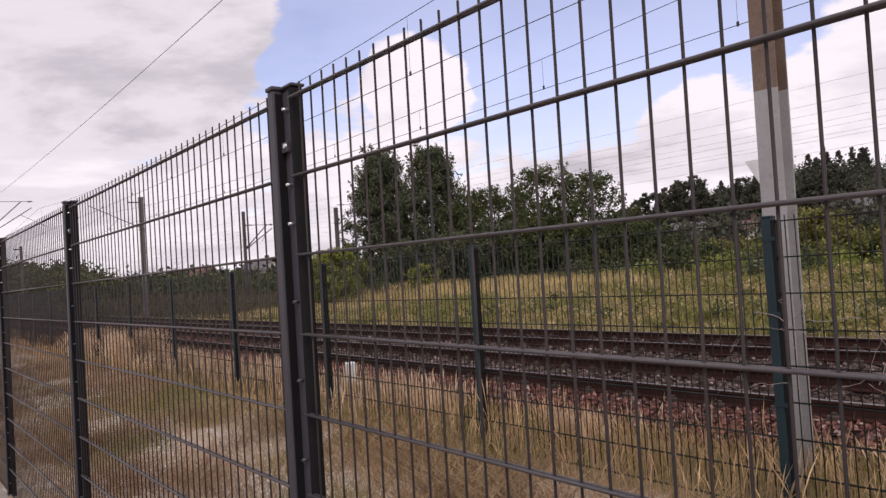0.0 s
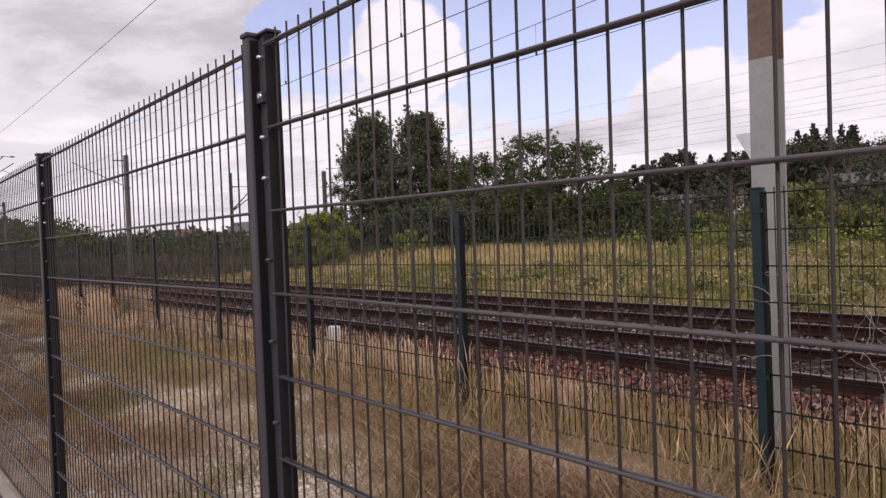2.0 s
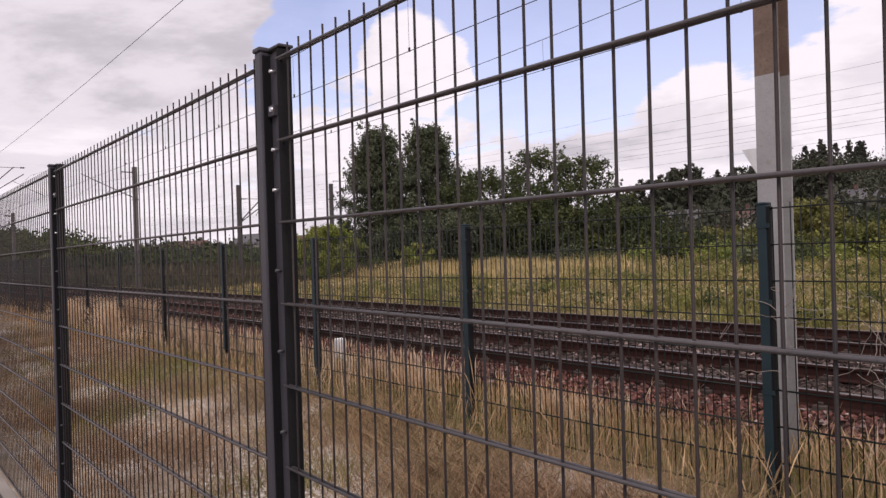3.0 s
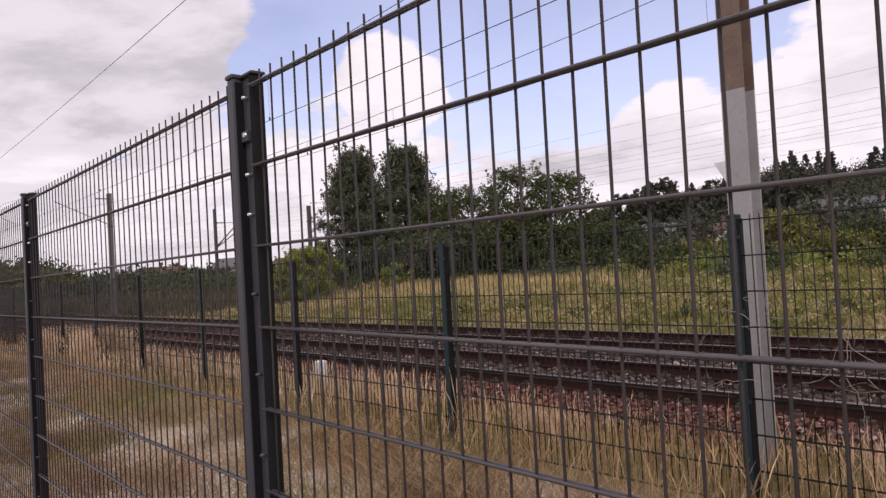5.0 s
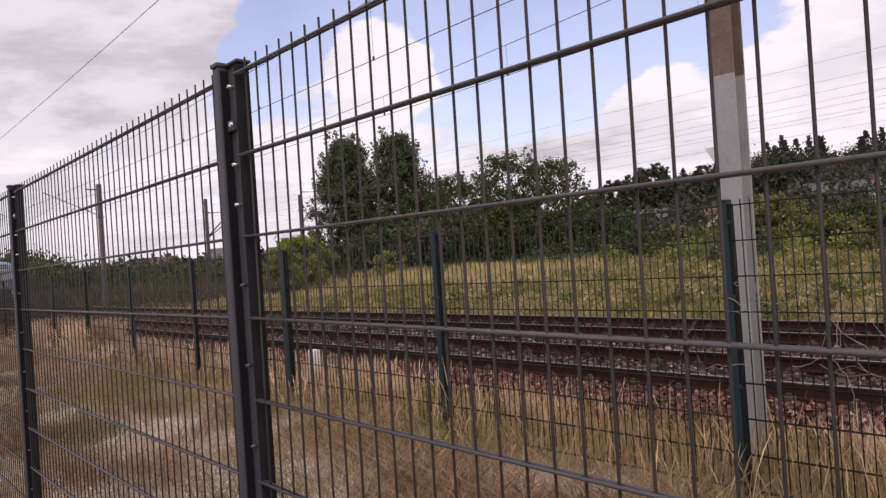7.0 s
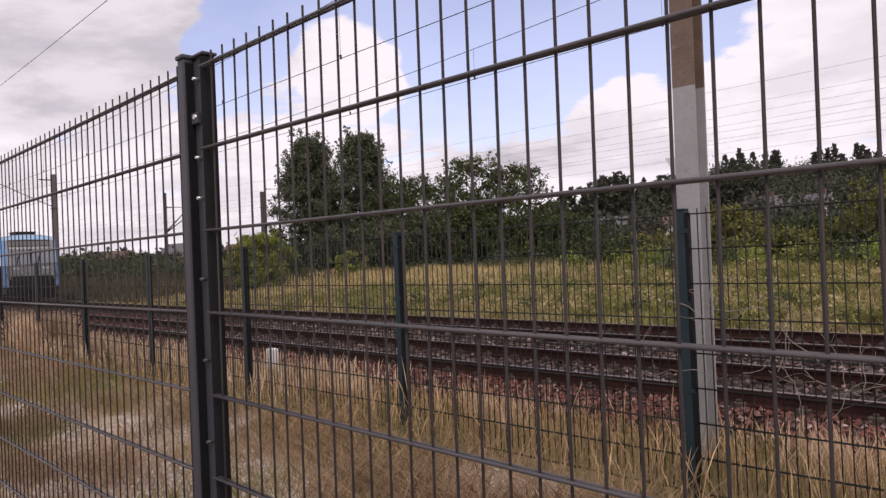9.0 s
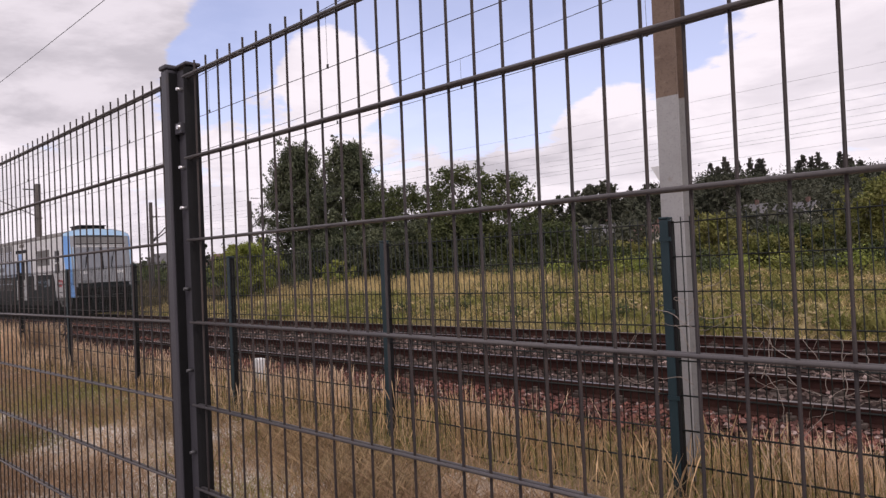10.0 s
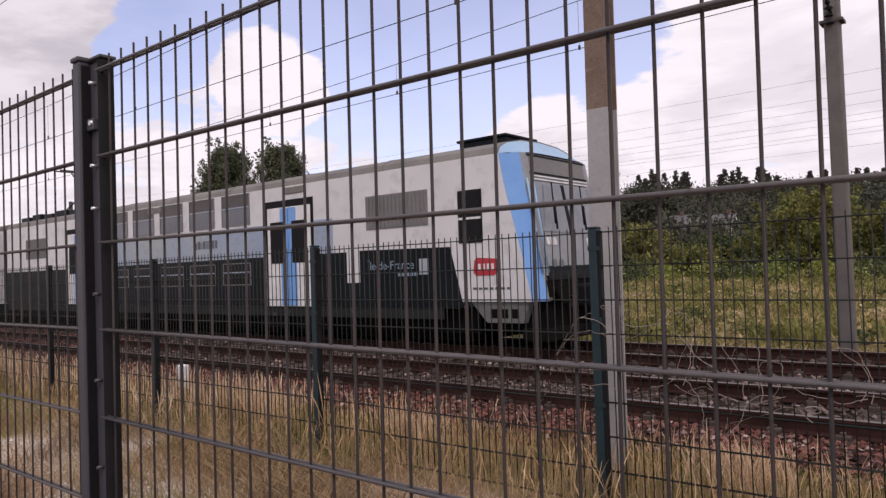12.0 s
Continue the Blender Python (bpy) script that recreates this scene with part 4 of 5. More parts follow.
            part("lens", bm, M_PALEGLASS, lamp)
        bm = bmesh.new()
        tube(bm, (0.5, s * 0.88, 1.02), (0.80, s * 0.88, 1.02), 0.09, sides=10)
        tube(bm, (0.80, s * 0.88, 1.02), (0.86, s * 0.88, 1.02), 0.20, sides=16)
        part("buffer", bm, M_UNDER, car)
    face_strip("lower_bumper", M_RUBBER, -1.12, 1.12, 1.22, 1.30, 0.05)
    face_strip("lower_apron", M_UNDER, -1.15, 1.15, 0.93, 1.22, 0.02)
    face_strip("lower_panel", M_TRAINDARK, -1.05, 1.05, 1.30, 1.46, 0.008)
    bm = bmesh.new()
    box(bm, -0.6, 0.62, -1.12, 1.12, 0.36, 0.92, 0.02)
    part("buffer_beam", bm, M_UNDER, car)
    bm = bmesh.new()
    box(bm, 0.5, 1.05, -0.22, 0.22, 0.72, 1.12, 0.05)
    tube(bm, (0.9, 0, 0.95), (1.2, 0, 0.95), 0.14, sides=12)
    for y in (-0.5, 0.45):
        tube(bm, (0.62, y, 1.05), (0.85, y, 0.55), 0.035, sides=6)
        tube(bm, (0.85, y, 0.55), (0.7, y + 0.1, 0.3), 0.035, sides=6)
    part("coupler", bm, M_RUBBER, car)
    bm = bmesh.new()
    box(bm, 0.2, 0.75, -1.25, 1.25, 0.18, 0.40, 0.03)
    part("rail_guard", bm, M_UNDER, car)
    # roof front
    bm = bmesh.new()
    half = shell_profile()[1:]
    prof = half + [(-y, z) for y, z in half[:-1][::-1]]
    a = [bm.verts.new((-0.065, y, 3.45 + (z - 3.45) * 0.96)) for y, z in prof]
    b = [bm.verts.new((0.10, y * 0.94, 3.45 + (z - 3.45) * 0.46)) for y, z in prof]
    c = [bm.verts.new((0.27, y * 0.76, 3.45 + (z - 3.45) * 0.10)) for y, z in prof]
    for u, v in ((a, b), (b, c)):
        for k in range(len(prof) - 1):
            bm.faces.new((u[k], u[k + 1], v[k + 1], v[k])).smooth = True
    part("roof_front", bm, M_PALEBLUE, car, "pale blue painted roof edge above cab")
    bm = bmesh.new()
    box(bm, -1.58, -0.48, -0.52, 0.52, 3.70, 3.93, 0.03)
    box(bm, -1.62, -0.44, -0.56, 0.56, 3.92, 3.97, 0.015)
    part("roof_unit", bm, M_TRAINDARK, car, "dark roof-mounted air unit")


def pantograph(car, x):
    """Raised arms between the roof and the contact cable; x: the head."""
    bm = bmesh.new()
    for s in (-0.5, 0.5):
        tube(bm, (x - 0.3, s, 3.92), (x + 1.1, s * 0.8, 4.52), 0.03, sides=6)
        tube(bm, (x + 1.1, s * 0.8, 4.52), (x, s * 0.7, 5.28), 0.024, sides=6)
        tube(bm, (x + 0.7, s, 3.80), (x + 0.7, s, 3.96), 0.06, sides=8)
    tube(bm, (x + 1.1, -0.45, 4.52), (x + 1.1, 0.45, 4.52), 0.03, sides=6)
    for q in (-0.17, 0.17):
        tube(bm, (x + q, -0.8, 5.34), (x + q, 0.8, 5.34), 0.028, sides=6)
    box(bm, x - 1.6, x + 0.95, -0.6, 0.6, 3.80, 3.87)
    part("pantograph", bm, M_MASTDARK, car, "raised dark pantograph")


train = thing("train", "double-deck commuter train, pale grey, dark blue and light blue livery", "train", at=pose(-157, FAR_TRACK, RAIL_Z))
WHEELS = []
lead, w = train_car(train, 0.0, -21.85, True)
WHEELS += w
cab_front(lead)
pantograph(lead, -18.9)
for k in range(1, 4):
    c, w = train_car(train, -0.8 - 21.85 * k - 0.8 * (k - 1), -21.85 * (k + 1) - 0.8 * k, False)
    if k == 1:
        WHEELS += w[:2]
for k in range(5):
    bm = bmesh.new()
    box(bm, -21.6 + k * 0.98, -20.9 + k * 0.98, -1.0, 1.0, 3.6, 3.86 + 0.05 * (k % 2), 0.03)
    part("roof_equipment", bm, M_TRAINDARK, lead)


# ---------------------------------------------------------------- grass and weeds
def blades(name, px, py, pz, height, width, lean, mat, label, head=0.0, bends=2):
    """Grass blades as bent ribbons; head: share of the width that a seed head has at the top."""
    n = len(px)
    a = rng.uniform(0, math.tau, n)
    d = np.stack([np.cos(a), np.sin(a)], -1)
    b = rng.uniform(0, math.tau, n)
    w = np.stack([np.cos(b), np.sin(b)], -1) * (width * 0.5)
    levels = bends + 1
    verts = np.zeros((n, levels * 2 + 1, 3))
    for k in range(levels):
        u = k / levels
        taper = 1.0 - 0.55 * u
        if head and k == levels - 1:
            taper = head
        c = np.stack([px, py, pz], -1) + np.concatenate([d * (lean * u * u)[:, None], (height * u * (1 - 0.10 * u))[:, None]], -1)
        verts[:, 2 * k] = c + np.concatenate([w * taper, np.zeros((n, 1))], -1)
        verts[:, 2 * k + 1] = c - np.concatenate([w * taper, np.zeros((n, 1))], -1)
    verts[:, -1] = np.stack([px, py, pz], -1) + np.concatenate([d * lean[:, None], (height * 0.92)[:, None]], -1)
    f4, f3 = [], []
    base = (np.arange(n) * (levels * 2 + 1))[:, None]
    for k in range(levels - 1):
        f4.append(base + np.array([2 * k, 2 * k + 1, 2 * k + 3, 2 * k + 2]))
    f3 = base + np.array([levels * 2 - 2, levels * 2 - 1, levels * 2])
    faces = np.concatenate(f4).tolist() + f3.tolist()
    return tagged(new(name, pydata(name, verts.reshape(-1, 3).tolist(), faces, mat)), label, "grass", kind="stuff")


def clumped(n, x0, x1, y0, y1, clumps, spread):
    cx, cy = rng.uniform(x0, x1, clumps), rng.uniform(y0, y1, clumps)
    k = rng.integers(0, clumps, n)
    return cx[k] + rng.normal(0, spread, n), np.clip(cy[k] + rng.normal(0, spread, n), y0 - 0.2, y1 + 0.2)


def patchy(n, x0, x1, y0, y1, keep):
    """Even scatter thinned by a field keep(x, y) of 0 to 1."""
    x, y = rng.uniform(x0, x1, n * 2), rng.uniform(y0, y1, n * 2)
    ok = rng.random(n * 2) < keep(x, y)
    return x[ok][:n], y[ok][:n]


wave = lambda x, y: 0.5 + 0.5 * np.sin(x * 1.1 + 1.3 * np.sin(y * 0.9)) * np.sin(y * 1.7 + 0.6 * np.sin(x * 0.8))
gz = lambda x, y: ground_z(x, y) - 0.01

# tall dry stalks along the green fence
x, y = patchy(19000, -30, 3, 2.7, 4.75, lambda x, y: np.clip((0.35 + 0.65 * wave(x, y)) * np.interp(y, [2.5, 3.1, 4.1, 4.5], [0.12, 0.7, 1.0, 0.12]), 0, 1))
near_marker = (np.abs(x + 7.95 - 1.25 * (y - 4.95)) < 0.16) & (y > 3.5)
x, y = x[~near_marker], y[~near_marker]
far_left = np.clip((-3 - x) / 6, 0, 1)
h = rng.uniform(0.14, 0.40, len(x)) * rng.choice([1.0, 1.0, 1.0, 1.5], len(x)) * (0.55 + 0.6 * wave(x * 2.1, y * 2.0)) * np.interp(y, [3.0, 3.7, 4.2, 4.7], [1.25, 0.95, 0.55, 0.35]) * (1 - 0.35 * far_left)
blades("dry_grass", x, y, gz(x, y), h, 0.0036, h * rng.uniform(0.05, 0.45, len(x)), M_DRYGRASS, "tall straw-coloured dry grass along the green fence", head=2.1, bends=3)
# two tall feathery tufts at the green fence, and smaller ones
for x0, y0, top, spread, n in ((-13.3, 3.3, 0.86, 0.40, 2400), (-16.6, 3.35, 0.80, 0.50, 2400), (-11.2, 3.5, 0.5, 0.3, 400), (-9.4, 3.4, 0.48, 0.25, 380), (-6.9, 3.3, 0.5, 0.2, 300), (-4.2, 3.5, 0.42, 0.2, 260), (-2.3, 3.6, 0.4, 0.18, 240), (0.3, 3.7, 0.45, 0.2, 260)):
    x, y = rng.normal(x0, spread, n), rng.normal(y0, spread * 0.45, n)
    h = top * rng.uniform(0.55, 1.05, n)
    blades("grass_tuft", x, y, gz(x, y), h, float(np.interp(x0, [-13, -4, 0], [0.009, 0.005, 0.0036])), h * rng.uniform(0.05, 0.5, n), M_TUFT, "feathery pale straw grass tuft at the green fence", head=2.2, bends=3)
x, y = patchy(5000, -60, -18, 2.6, 4.4, lambda x, y: 0.3 + 0.7 * wave(x, y))
h = rng.uniform(0.10, 0.32, len(x))
blades("dry_grass", x, y, gz(x, y), h, 0.02, h * rng.uniform(0.05, 0.35, len(x)), M_DRYGRASS, "tall straw-coloured dry grass far along the fence", head=1.6)
x, y = patchy(20000, -20, 3, 2.8, 4.45, lambda x, y: (0.2 + 0.8 * wave(x + 2, y)) * np.interp(y, [4.0, 4.45], [1.0, 0.1]))
h = rng.uniform(0.10, 0.28, len(x))
blades("green_grass", x, y, gz(x, y), h, 0.005, h * rng.uniform(0.2, 0.8, len(x)), M_GREENGRASS, "short greenish grass under the dry stalks")
# low weeds between the fences, with bare pale patches
PATCHES = ((-2.9, 1.45, 0.95, 0.42), (-11.2, 1.45, 2.6, 0.55), (-6.6, 1.2, 1.2, 0.4), (-16.5, 1.3, 2.5, 0.6), (-4.6, 0.7, 0.7, 0.3))


def in_patch(x, y):
    return np.max([np.clip(1.6 - ((x - a) / u) ** 2 - ((y - b) / v) ** 2, 0, 1) for a, b, u, v in PATCHES], axis=0)


x, y = patchy(26000, -20, 1, 0.2, 2.4, in_patch)
k = rng.random(len(x)) < 0.5
for sel, size, lab in ((k, 0.010, "pale stony gravel in bare patches"), (~k, 0.017, "coarse pale gravel in bare patches")):
    stones("gravel", int(sel.sum()), 0, 1, 0, 1, size, M_PALE, lab, lambda u, v: ground_z(u, v) + 0.004, spots=(x[sel], y[sel]))
bare = lambda x, y: (in_patch(x, y) > 0.3) | (np.sin(x * 1.7 + 0.5) * np.sin(y * 1.9 + 0.8 * np.sin(x * 1.2)) > 0.30)
x, y = patchy(22000, -24, 3, 0.15, 3.0, lambda x, y: np.where(bare(x, y), 0.05, 0.75))
h = rng.uniform(0.05, 0.20, len(x))
blades("dry_weeds", x, y, gz(x, y), h, 0.004, h * rng.uniform(0.3, 1.1, len(x)), M_DRYGRASS, "low dry grass over stony soil")
x, y = clumped(26000, -16, 2, 0.3, 3.0, 170, 0.17)
h = rng.uniform(0.05, 0.30, len(x))
blades("withered_weeds", x, y, gz(x, y), h, 0.0045, h * rng.uniform(0.4, 1.5, len(x)), M_REDWEED, "reddish-brown withered weeds in clumps")
x, y = clumped(14000, -18, 3, 0.3, 3.0, 85, 0.16)
h = rng.uniform(0.05, 0.20, len(x))
blades("green_weeds", x, y, gz(x, y), h, 0.005, h * rng.uniform(0.4, 1.2, len(x)), M_GREENGRASS, "olive-green weeds in clumps on dry soil")
# tall pale stalks with seed heads, close together along the green fence and single ones nearer the ballast
for n, x0, x1, y0, y1, lo, hi, wide, keep in ((1500, -19, -9, 2.8, 4.4, 0.28, 0.56, 0.0075, 1.0), (2100, -9, -4.0, 2.9, 4.4, 0.22, 0.55, 0.005, 0.9), (420, -4.0, 3, 3.0, 4.7, 0.18, 0.52, 0.0036, 0.6)):
    x, y = patchy(n, x0, x1, y0, y1, lambda x, y: np.clip(keep * wave(x * 1.9 + 1, y * 1.3) ** 1.5, 0, 1))
    h = rng.uniform(lo, hi, len(x)) * np.interp(y, [2.7, 3.2, 4.0, 4.8], [0.8, 1.05, 0.9, 0.75])
    ok = ~((np.abs(x + 7.95 - 1.25 * (y - 4.95)) < 0.14) & (y > 3.5) & (h > 0.25))
    x, y, h = x[ok], y[ok], h[ok]
    blades("dry_stalks", x, y, gz(x, y), h, wide, h * rng.uniform(0.04, 0.35, len(x)), M_TUFT, "tall pale straw stalks with seed heads", head=1.9, bends=3)
# tangled half-dead plants close to the near fence
for x0, y0, spread, top, mat, lab in ((-3.1, 2.45, 0.42, 0.42, M_TANGLE, "tangled dark brown withered plant"), (-2.3, 2.3, 0.38, 0.36, M_TANGLE, "tangled olive-brown withered plant"), (-1.2, 1.9, 0.35, 0.30, M_REDWEED, "low rust-brown withered plant"),
                                      (-5.0, 2.3, 0.40, 0.40, M_TANGLE, "tangled olive-brown withered plant"), (-4.0, 1.1, 0.35, 0.25, M_REDWEED, "low rust-brown withered plant"), (-0.3, 2.3, 0.30, 0.34, M_TANGLE, "olive-brown withered plant"),
                                      (-1.8, 2.1, 0.36, 0.34, M_TANGLE, "tangled dark brown withered plant"), (-0.9, 2.2, 0.36, 0.34, M_REDWEED, "rust-brown withered plant"), (-1.4, 1.5, 0.34, 0.28, M_TANGLE, "tangled olive-brown withered plant"),
                                      (-0.4, 1.6, 0.34, 0.30, M_REDWEED, "rust-brown withered plant"), (0.2, 2.1, 0.34, 0.30, M_TANGLE, "tangled olive-brown withered plant"), (-7.4, 2.0, 0.55, 0.36, M_GREENGRASS, "olive half-dry plant"), (-9.2, 2.3, 0.6, 0.38, M_REDWEED, "rust-brown withered plant")):
    n = 750
    x, y = rng.normal(x0, spread, n), np.clip(rng.normal(y0, spread * 0.6, n), 0.3, 3.0)
    h = top * rng.uniform(0.3, 1.1, n)
    blades("withered_plant", x, y, gz(x, y), h, 0.0038, h * rng.uniform(0.4, 1.3, n), mat, lab, head=1.5, bends=3)
# meadow beyond the tracks
x, y = patchy(17000, -37, -15, 20.5, 30.5, lambda x, y: np.clip((0.10 + 0.90 * wave(x * 0.5, y * 0.6)) * np.interp(x, [-37, -33, -22, -15], [0.2, 1.0, 0.8, 0.0]), 0, 1))
h = rng.uniform(0.30, 0.80, len(x)) * np.interp(y, [20.5, 25, 31], [0.55, 0.9, 1.0])
blades("meadow_grass", x, y, gz(x, y), h, 0.03, h * rng.uniform(0.05, 0.35, len(x)), M_GOLDGRASS, "tall golden upright grass before the bushes", head=1.3)
x, y = patchy(100000, -38, 14, 12.7, 31, lambda x, y: np.clip(0.25 + 0.75 * wave(x * 0.7, y * 0.8), 0, 1))
h = rng.uniform(0.10, 0.42, len(x)) * (0.6 + 0.6 * wave(x * 1.3, y * 1.1)) * np.interp(y, [12.7, 15, 24, 31], [0.4, 0.75, 0.95, 1.05])
blades("meadow_grass", x, y, gz(x, y), h * 0.8, 0.022, h * rng.uniform(0.2, 1.3, len(x)), M_MEADOWGRASS, "dry golden meadow grass beyond the tracks", bends=1)
x, y = clumped(16000, -30, 14, 13.2, 30, 150, 0.5)
h = rng.uniform(0.12, 0.42, len(x))
blades("meadow_weeds", x, y, gz(x, y), h, 0.06, h * rng.uniform(0.2, 0.8, len(x)), M_GREENGRASS, "patches of green weeds in the meadow", bends=1)
x, y = patchy(9000, -60, -34, 13.4, 32, lambda x, y: 0.35 + 0.65 * wave(x * 0.4, y * 0.5))
h = rng.uniform(0.25, 0.75, len(x))
blades("meadow_grass", x, y, gz(x, y), h, 0.07, h * rng.uniform(0.1, 0.6, len(x)), M_SCRUB, "dull brown-olive scrub along the line", bends=1)
x, y = patchy(26000, -230, -55, 12.8, 60, lambda x, y: 0.5 + 0.5 * wave(x * 0.1, y * 0.1))
h = rng.uniform(0.5, 1.3, len(x))
blades("meadow_grass", x, y, gz(x, y), h, 0.25, h * 0.3, M_SCRUB, "far brownish scrub along the line", bends=1)


# ---------------------------------------------------------------- trees and bushes
def leaf_cloud(centres, radii, per, size, squash=1.0):
    """Small leaf quads spread through many overlapping clumps, denser at their skins."""
    vs = []
    for c, r in zip(centres, radii):
        n = max(12, int(per * r * r))
        d = rng.normal(0, 1, (n, 3))
        d /= np.linalg.norm(d, axis=1)[:, None]
        p = np.asarray(c) + d * (r * np.minimum(np.abs(rng.normal(0.62, 0.30, (n, 1))), 1.5)) * np.array([1, 1, squash])
        u = rng.normal(0, 1, (n, 3))
        u /= np.linalg.norm(u, axis=1)[:, None]
        w = np.cross(u, d + rng.normal(0, 0.5, (n, 3)))
        w /= np.linalg.norm(w, axis=1)[:, None] + 1e-9
        s = size * rng.uniform(0.6, 1.4, (n, 1))
        vs.append(np.stack([p - u * s, p + w * s * 0.55, p + u * s, p - w * s * 0.55], 1))
    v = np.concatenate(vs)
    return v.reshape(-1, 3).tolist(), np.arange(len(v) * 4).reshape(-1, 4).tolist()


# leafy low plants scattered over the meadow
for mat, count, lo, hi, lab in ((M_GREENGRASS, 760, -24, 14, "low leafy olive-green plants in the meadow"), (M_HERB, 650, -34, 14, "pale withered leafy plants in the meadow"), (M_LEAFMID, 240, -18, 14, "dark green leafy plants in the meadow")):
    x, y = rng.uniform(lo, hi, count), rng.uniform(13.2, 31, count)
    r = rng.uniform(0.14, 0.42, count)
    v, f = leaf_cloud(np.stack([x, y, gz(x, y) + r * 0.45], -1), r, 480, 0.05, 0.6)
    tagged(new("meadow_plants", pydata("meadow_plants", v, f, mat)), lab, "plants", kind="stuff")


# leafy undergrowth along the foot of the bushes, uneven against the meadow
for mat, count, lab in ((M_BUSH, 46, "yellow-green undergrowth at the foot of the bushes"), (M_LEAFMID, 90, "green undergrowth at the foot of the bushes"), (M_LEAF, 60, "dark undergrowth at the foot of the bushes")):
    x, y = rng.uniform(-46 if mat is not M_BUSH else -24, 6, count), rng.uniform(27.2, 31, count)
    r = rng.uniform(0.35, 0.95, count)
    v, f = leaf_cloud(np.stack([x, y, gz(x, y) + r * 0.5], -1), r, 420, 0.07, 0.85)
    tagged(new("undergrowth", pydata("undergrowth", v, f, mat)), lab, "plants", kind="stuff")


def tree(name, at, height, spread, trunk_h, mat, label, leaf=0.16, per=260, clumps=46, shape="round", category="tree", group="", density=1.0, fill=3):
    t = thing(name, label, category, group, at)
    bm = bmesh.new()
    r = height * 0.018 + 0.04
    top = Vector((rng.normal(0, 0.2), rng.normal(0, 0.2), height * 0.78))
    tube(bm, (0, 0, -0.5), (top.x * 0.4, top.y * 0.4, trunk_h), r, r * 0.75, 9)
    tube(bm, (top.x * 0.4, top.y * 0.4, trunk_h), top, r * 0.75, r * 0.15, 7)
    centres, radii = [], []

    def reach(u):
        if shape == "round":
            return spread * math.sin(math.pi * min(1.0, 0.10 + 0.83 * u)) ** 0.65
        if shape == "column":
            return spread * (0.72 + 0.28 * math.sin(math.pi * u)) * (1 - 0.72 * u ** 4)
        if shape == "ovate":
            return spread * min(1.0, (u + 0.22) * 2.2) * (1.03 - u) ** 0.5
        return spread * (1.0 - 0.5 * u)

    limbs = max(5, clumps // 3)
    for k in range(limbs):
        u = (k + 0.7) / limbs
        z = trunk_h * 0.7 + (height - trunk_h * 0.7) * u
        a = k * 2.39996 + rng.normal(0, 0.5)
        q = reach(u) * rng.uniform(0.85, 1.22)
        tip = Vector((math.cos(a) * q, math.sin(a) * q, z + rng.normal(0, height * 0.03)))
        f = min(max(trunk_h * 0.8, z - q * 0.8 - 0.3) / (height * 0.78), 0.95)
        foot = Vector((top.x * f, top.y * f, top.z * f))
        tube(bm, foot, tip, r * 0.30, r * 0.05, 5, caps=False)
        for n in range(4):
            d = Vector((rng.normal(), rng.normal(), rng.normal() * 0.8 + 0.25)).normalized() * spread * rng.uniform(0.04, 0.16)
            centres.append(tuple(tip + d)), radii.append(spread * rng.uniform(0.04, 0.09))
    # sprays that stand out of the outline
    for k in range(clumps // 5):
        u, a = rng.uniform(0.35, 1.0), rng.uniform(0, math.tau)
        q = reach(u) * rng.uniform(0.9, 1.08)
        p = Vector((math.cos(a) * q, math.sin(a) * q, trunk_h * 0.7 + (height * 0.97 - trunk_h * 0.7) * u))
        d = Vector((math.cos(a) * 0.5, math.sin(a) * 0.5, 0.9)).normalized() * spread * 0.085
        for n in range(4):
            centres.append(tuple(p + d * n)), radii.append(spread * (0.075 - 0.014 * n))
    # foliage through the whole crown, in small overlapping sprays
    ph = rng.uniform(0, math.tau, 4)
    for k in range(clumps * fill):
        u = rng.random()
        a = rng.uniform(0, math.tau)
        uneven = 0.90 + 0.13 * math.sin(3 * a + 5 * u + ph[0]) + 0.10 * math.sin(5 * a - 9 * u + ph[1])
        q = reach(u) * rng.random() ** 0.42 * uneven
        centres.append((math.cos(a) * q, math.sin(a) * q, trunk_h * 0.7 + (height * 0.97 - trunk_h * 0.7) * u + rng.normal(0, height * 0.015)))
        radii.append(max(min(spread, 4.0) * rng.uniform(0.09, 0.19), 0.12))
    part("trunk", bm, M_BARK, t)
    v, f = leaf_cloud(centres, radii, per * density, leaf)
    part("crown", pydata("crown", v, f, mat), mat, t)
    return t


def gpose(x, y, rz=0.0):
    return pose(x, y, float(ground_z(x, y)), 0, 0, rz)


# the pair of big dark trees
tree("tree", gpose(-46.4, 32.0), 11.0, 4.0, 0.6, M_LEAF, "tall dark green tree with dense uneven crown", 0.095, 400, 130, "ovate", group="big trees")
tree("tree", gpose(-40.4, 32.5), 10.4, 3.8, 0.6, M_LEAF, "tall dark green tree with ragged crown", 0.095, 380, 124, "ovate", group="big trees")
tree("tree", gpose(-44.2, 33.0), 5.6, 2.8, 0.5, M_LEAF, "lower dark tree between the taller ones", 0.085, 380, 70, group="big trees")
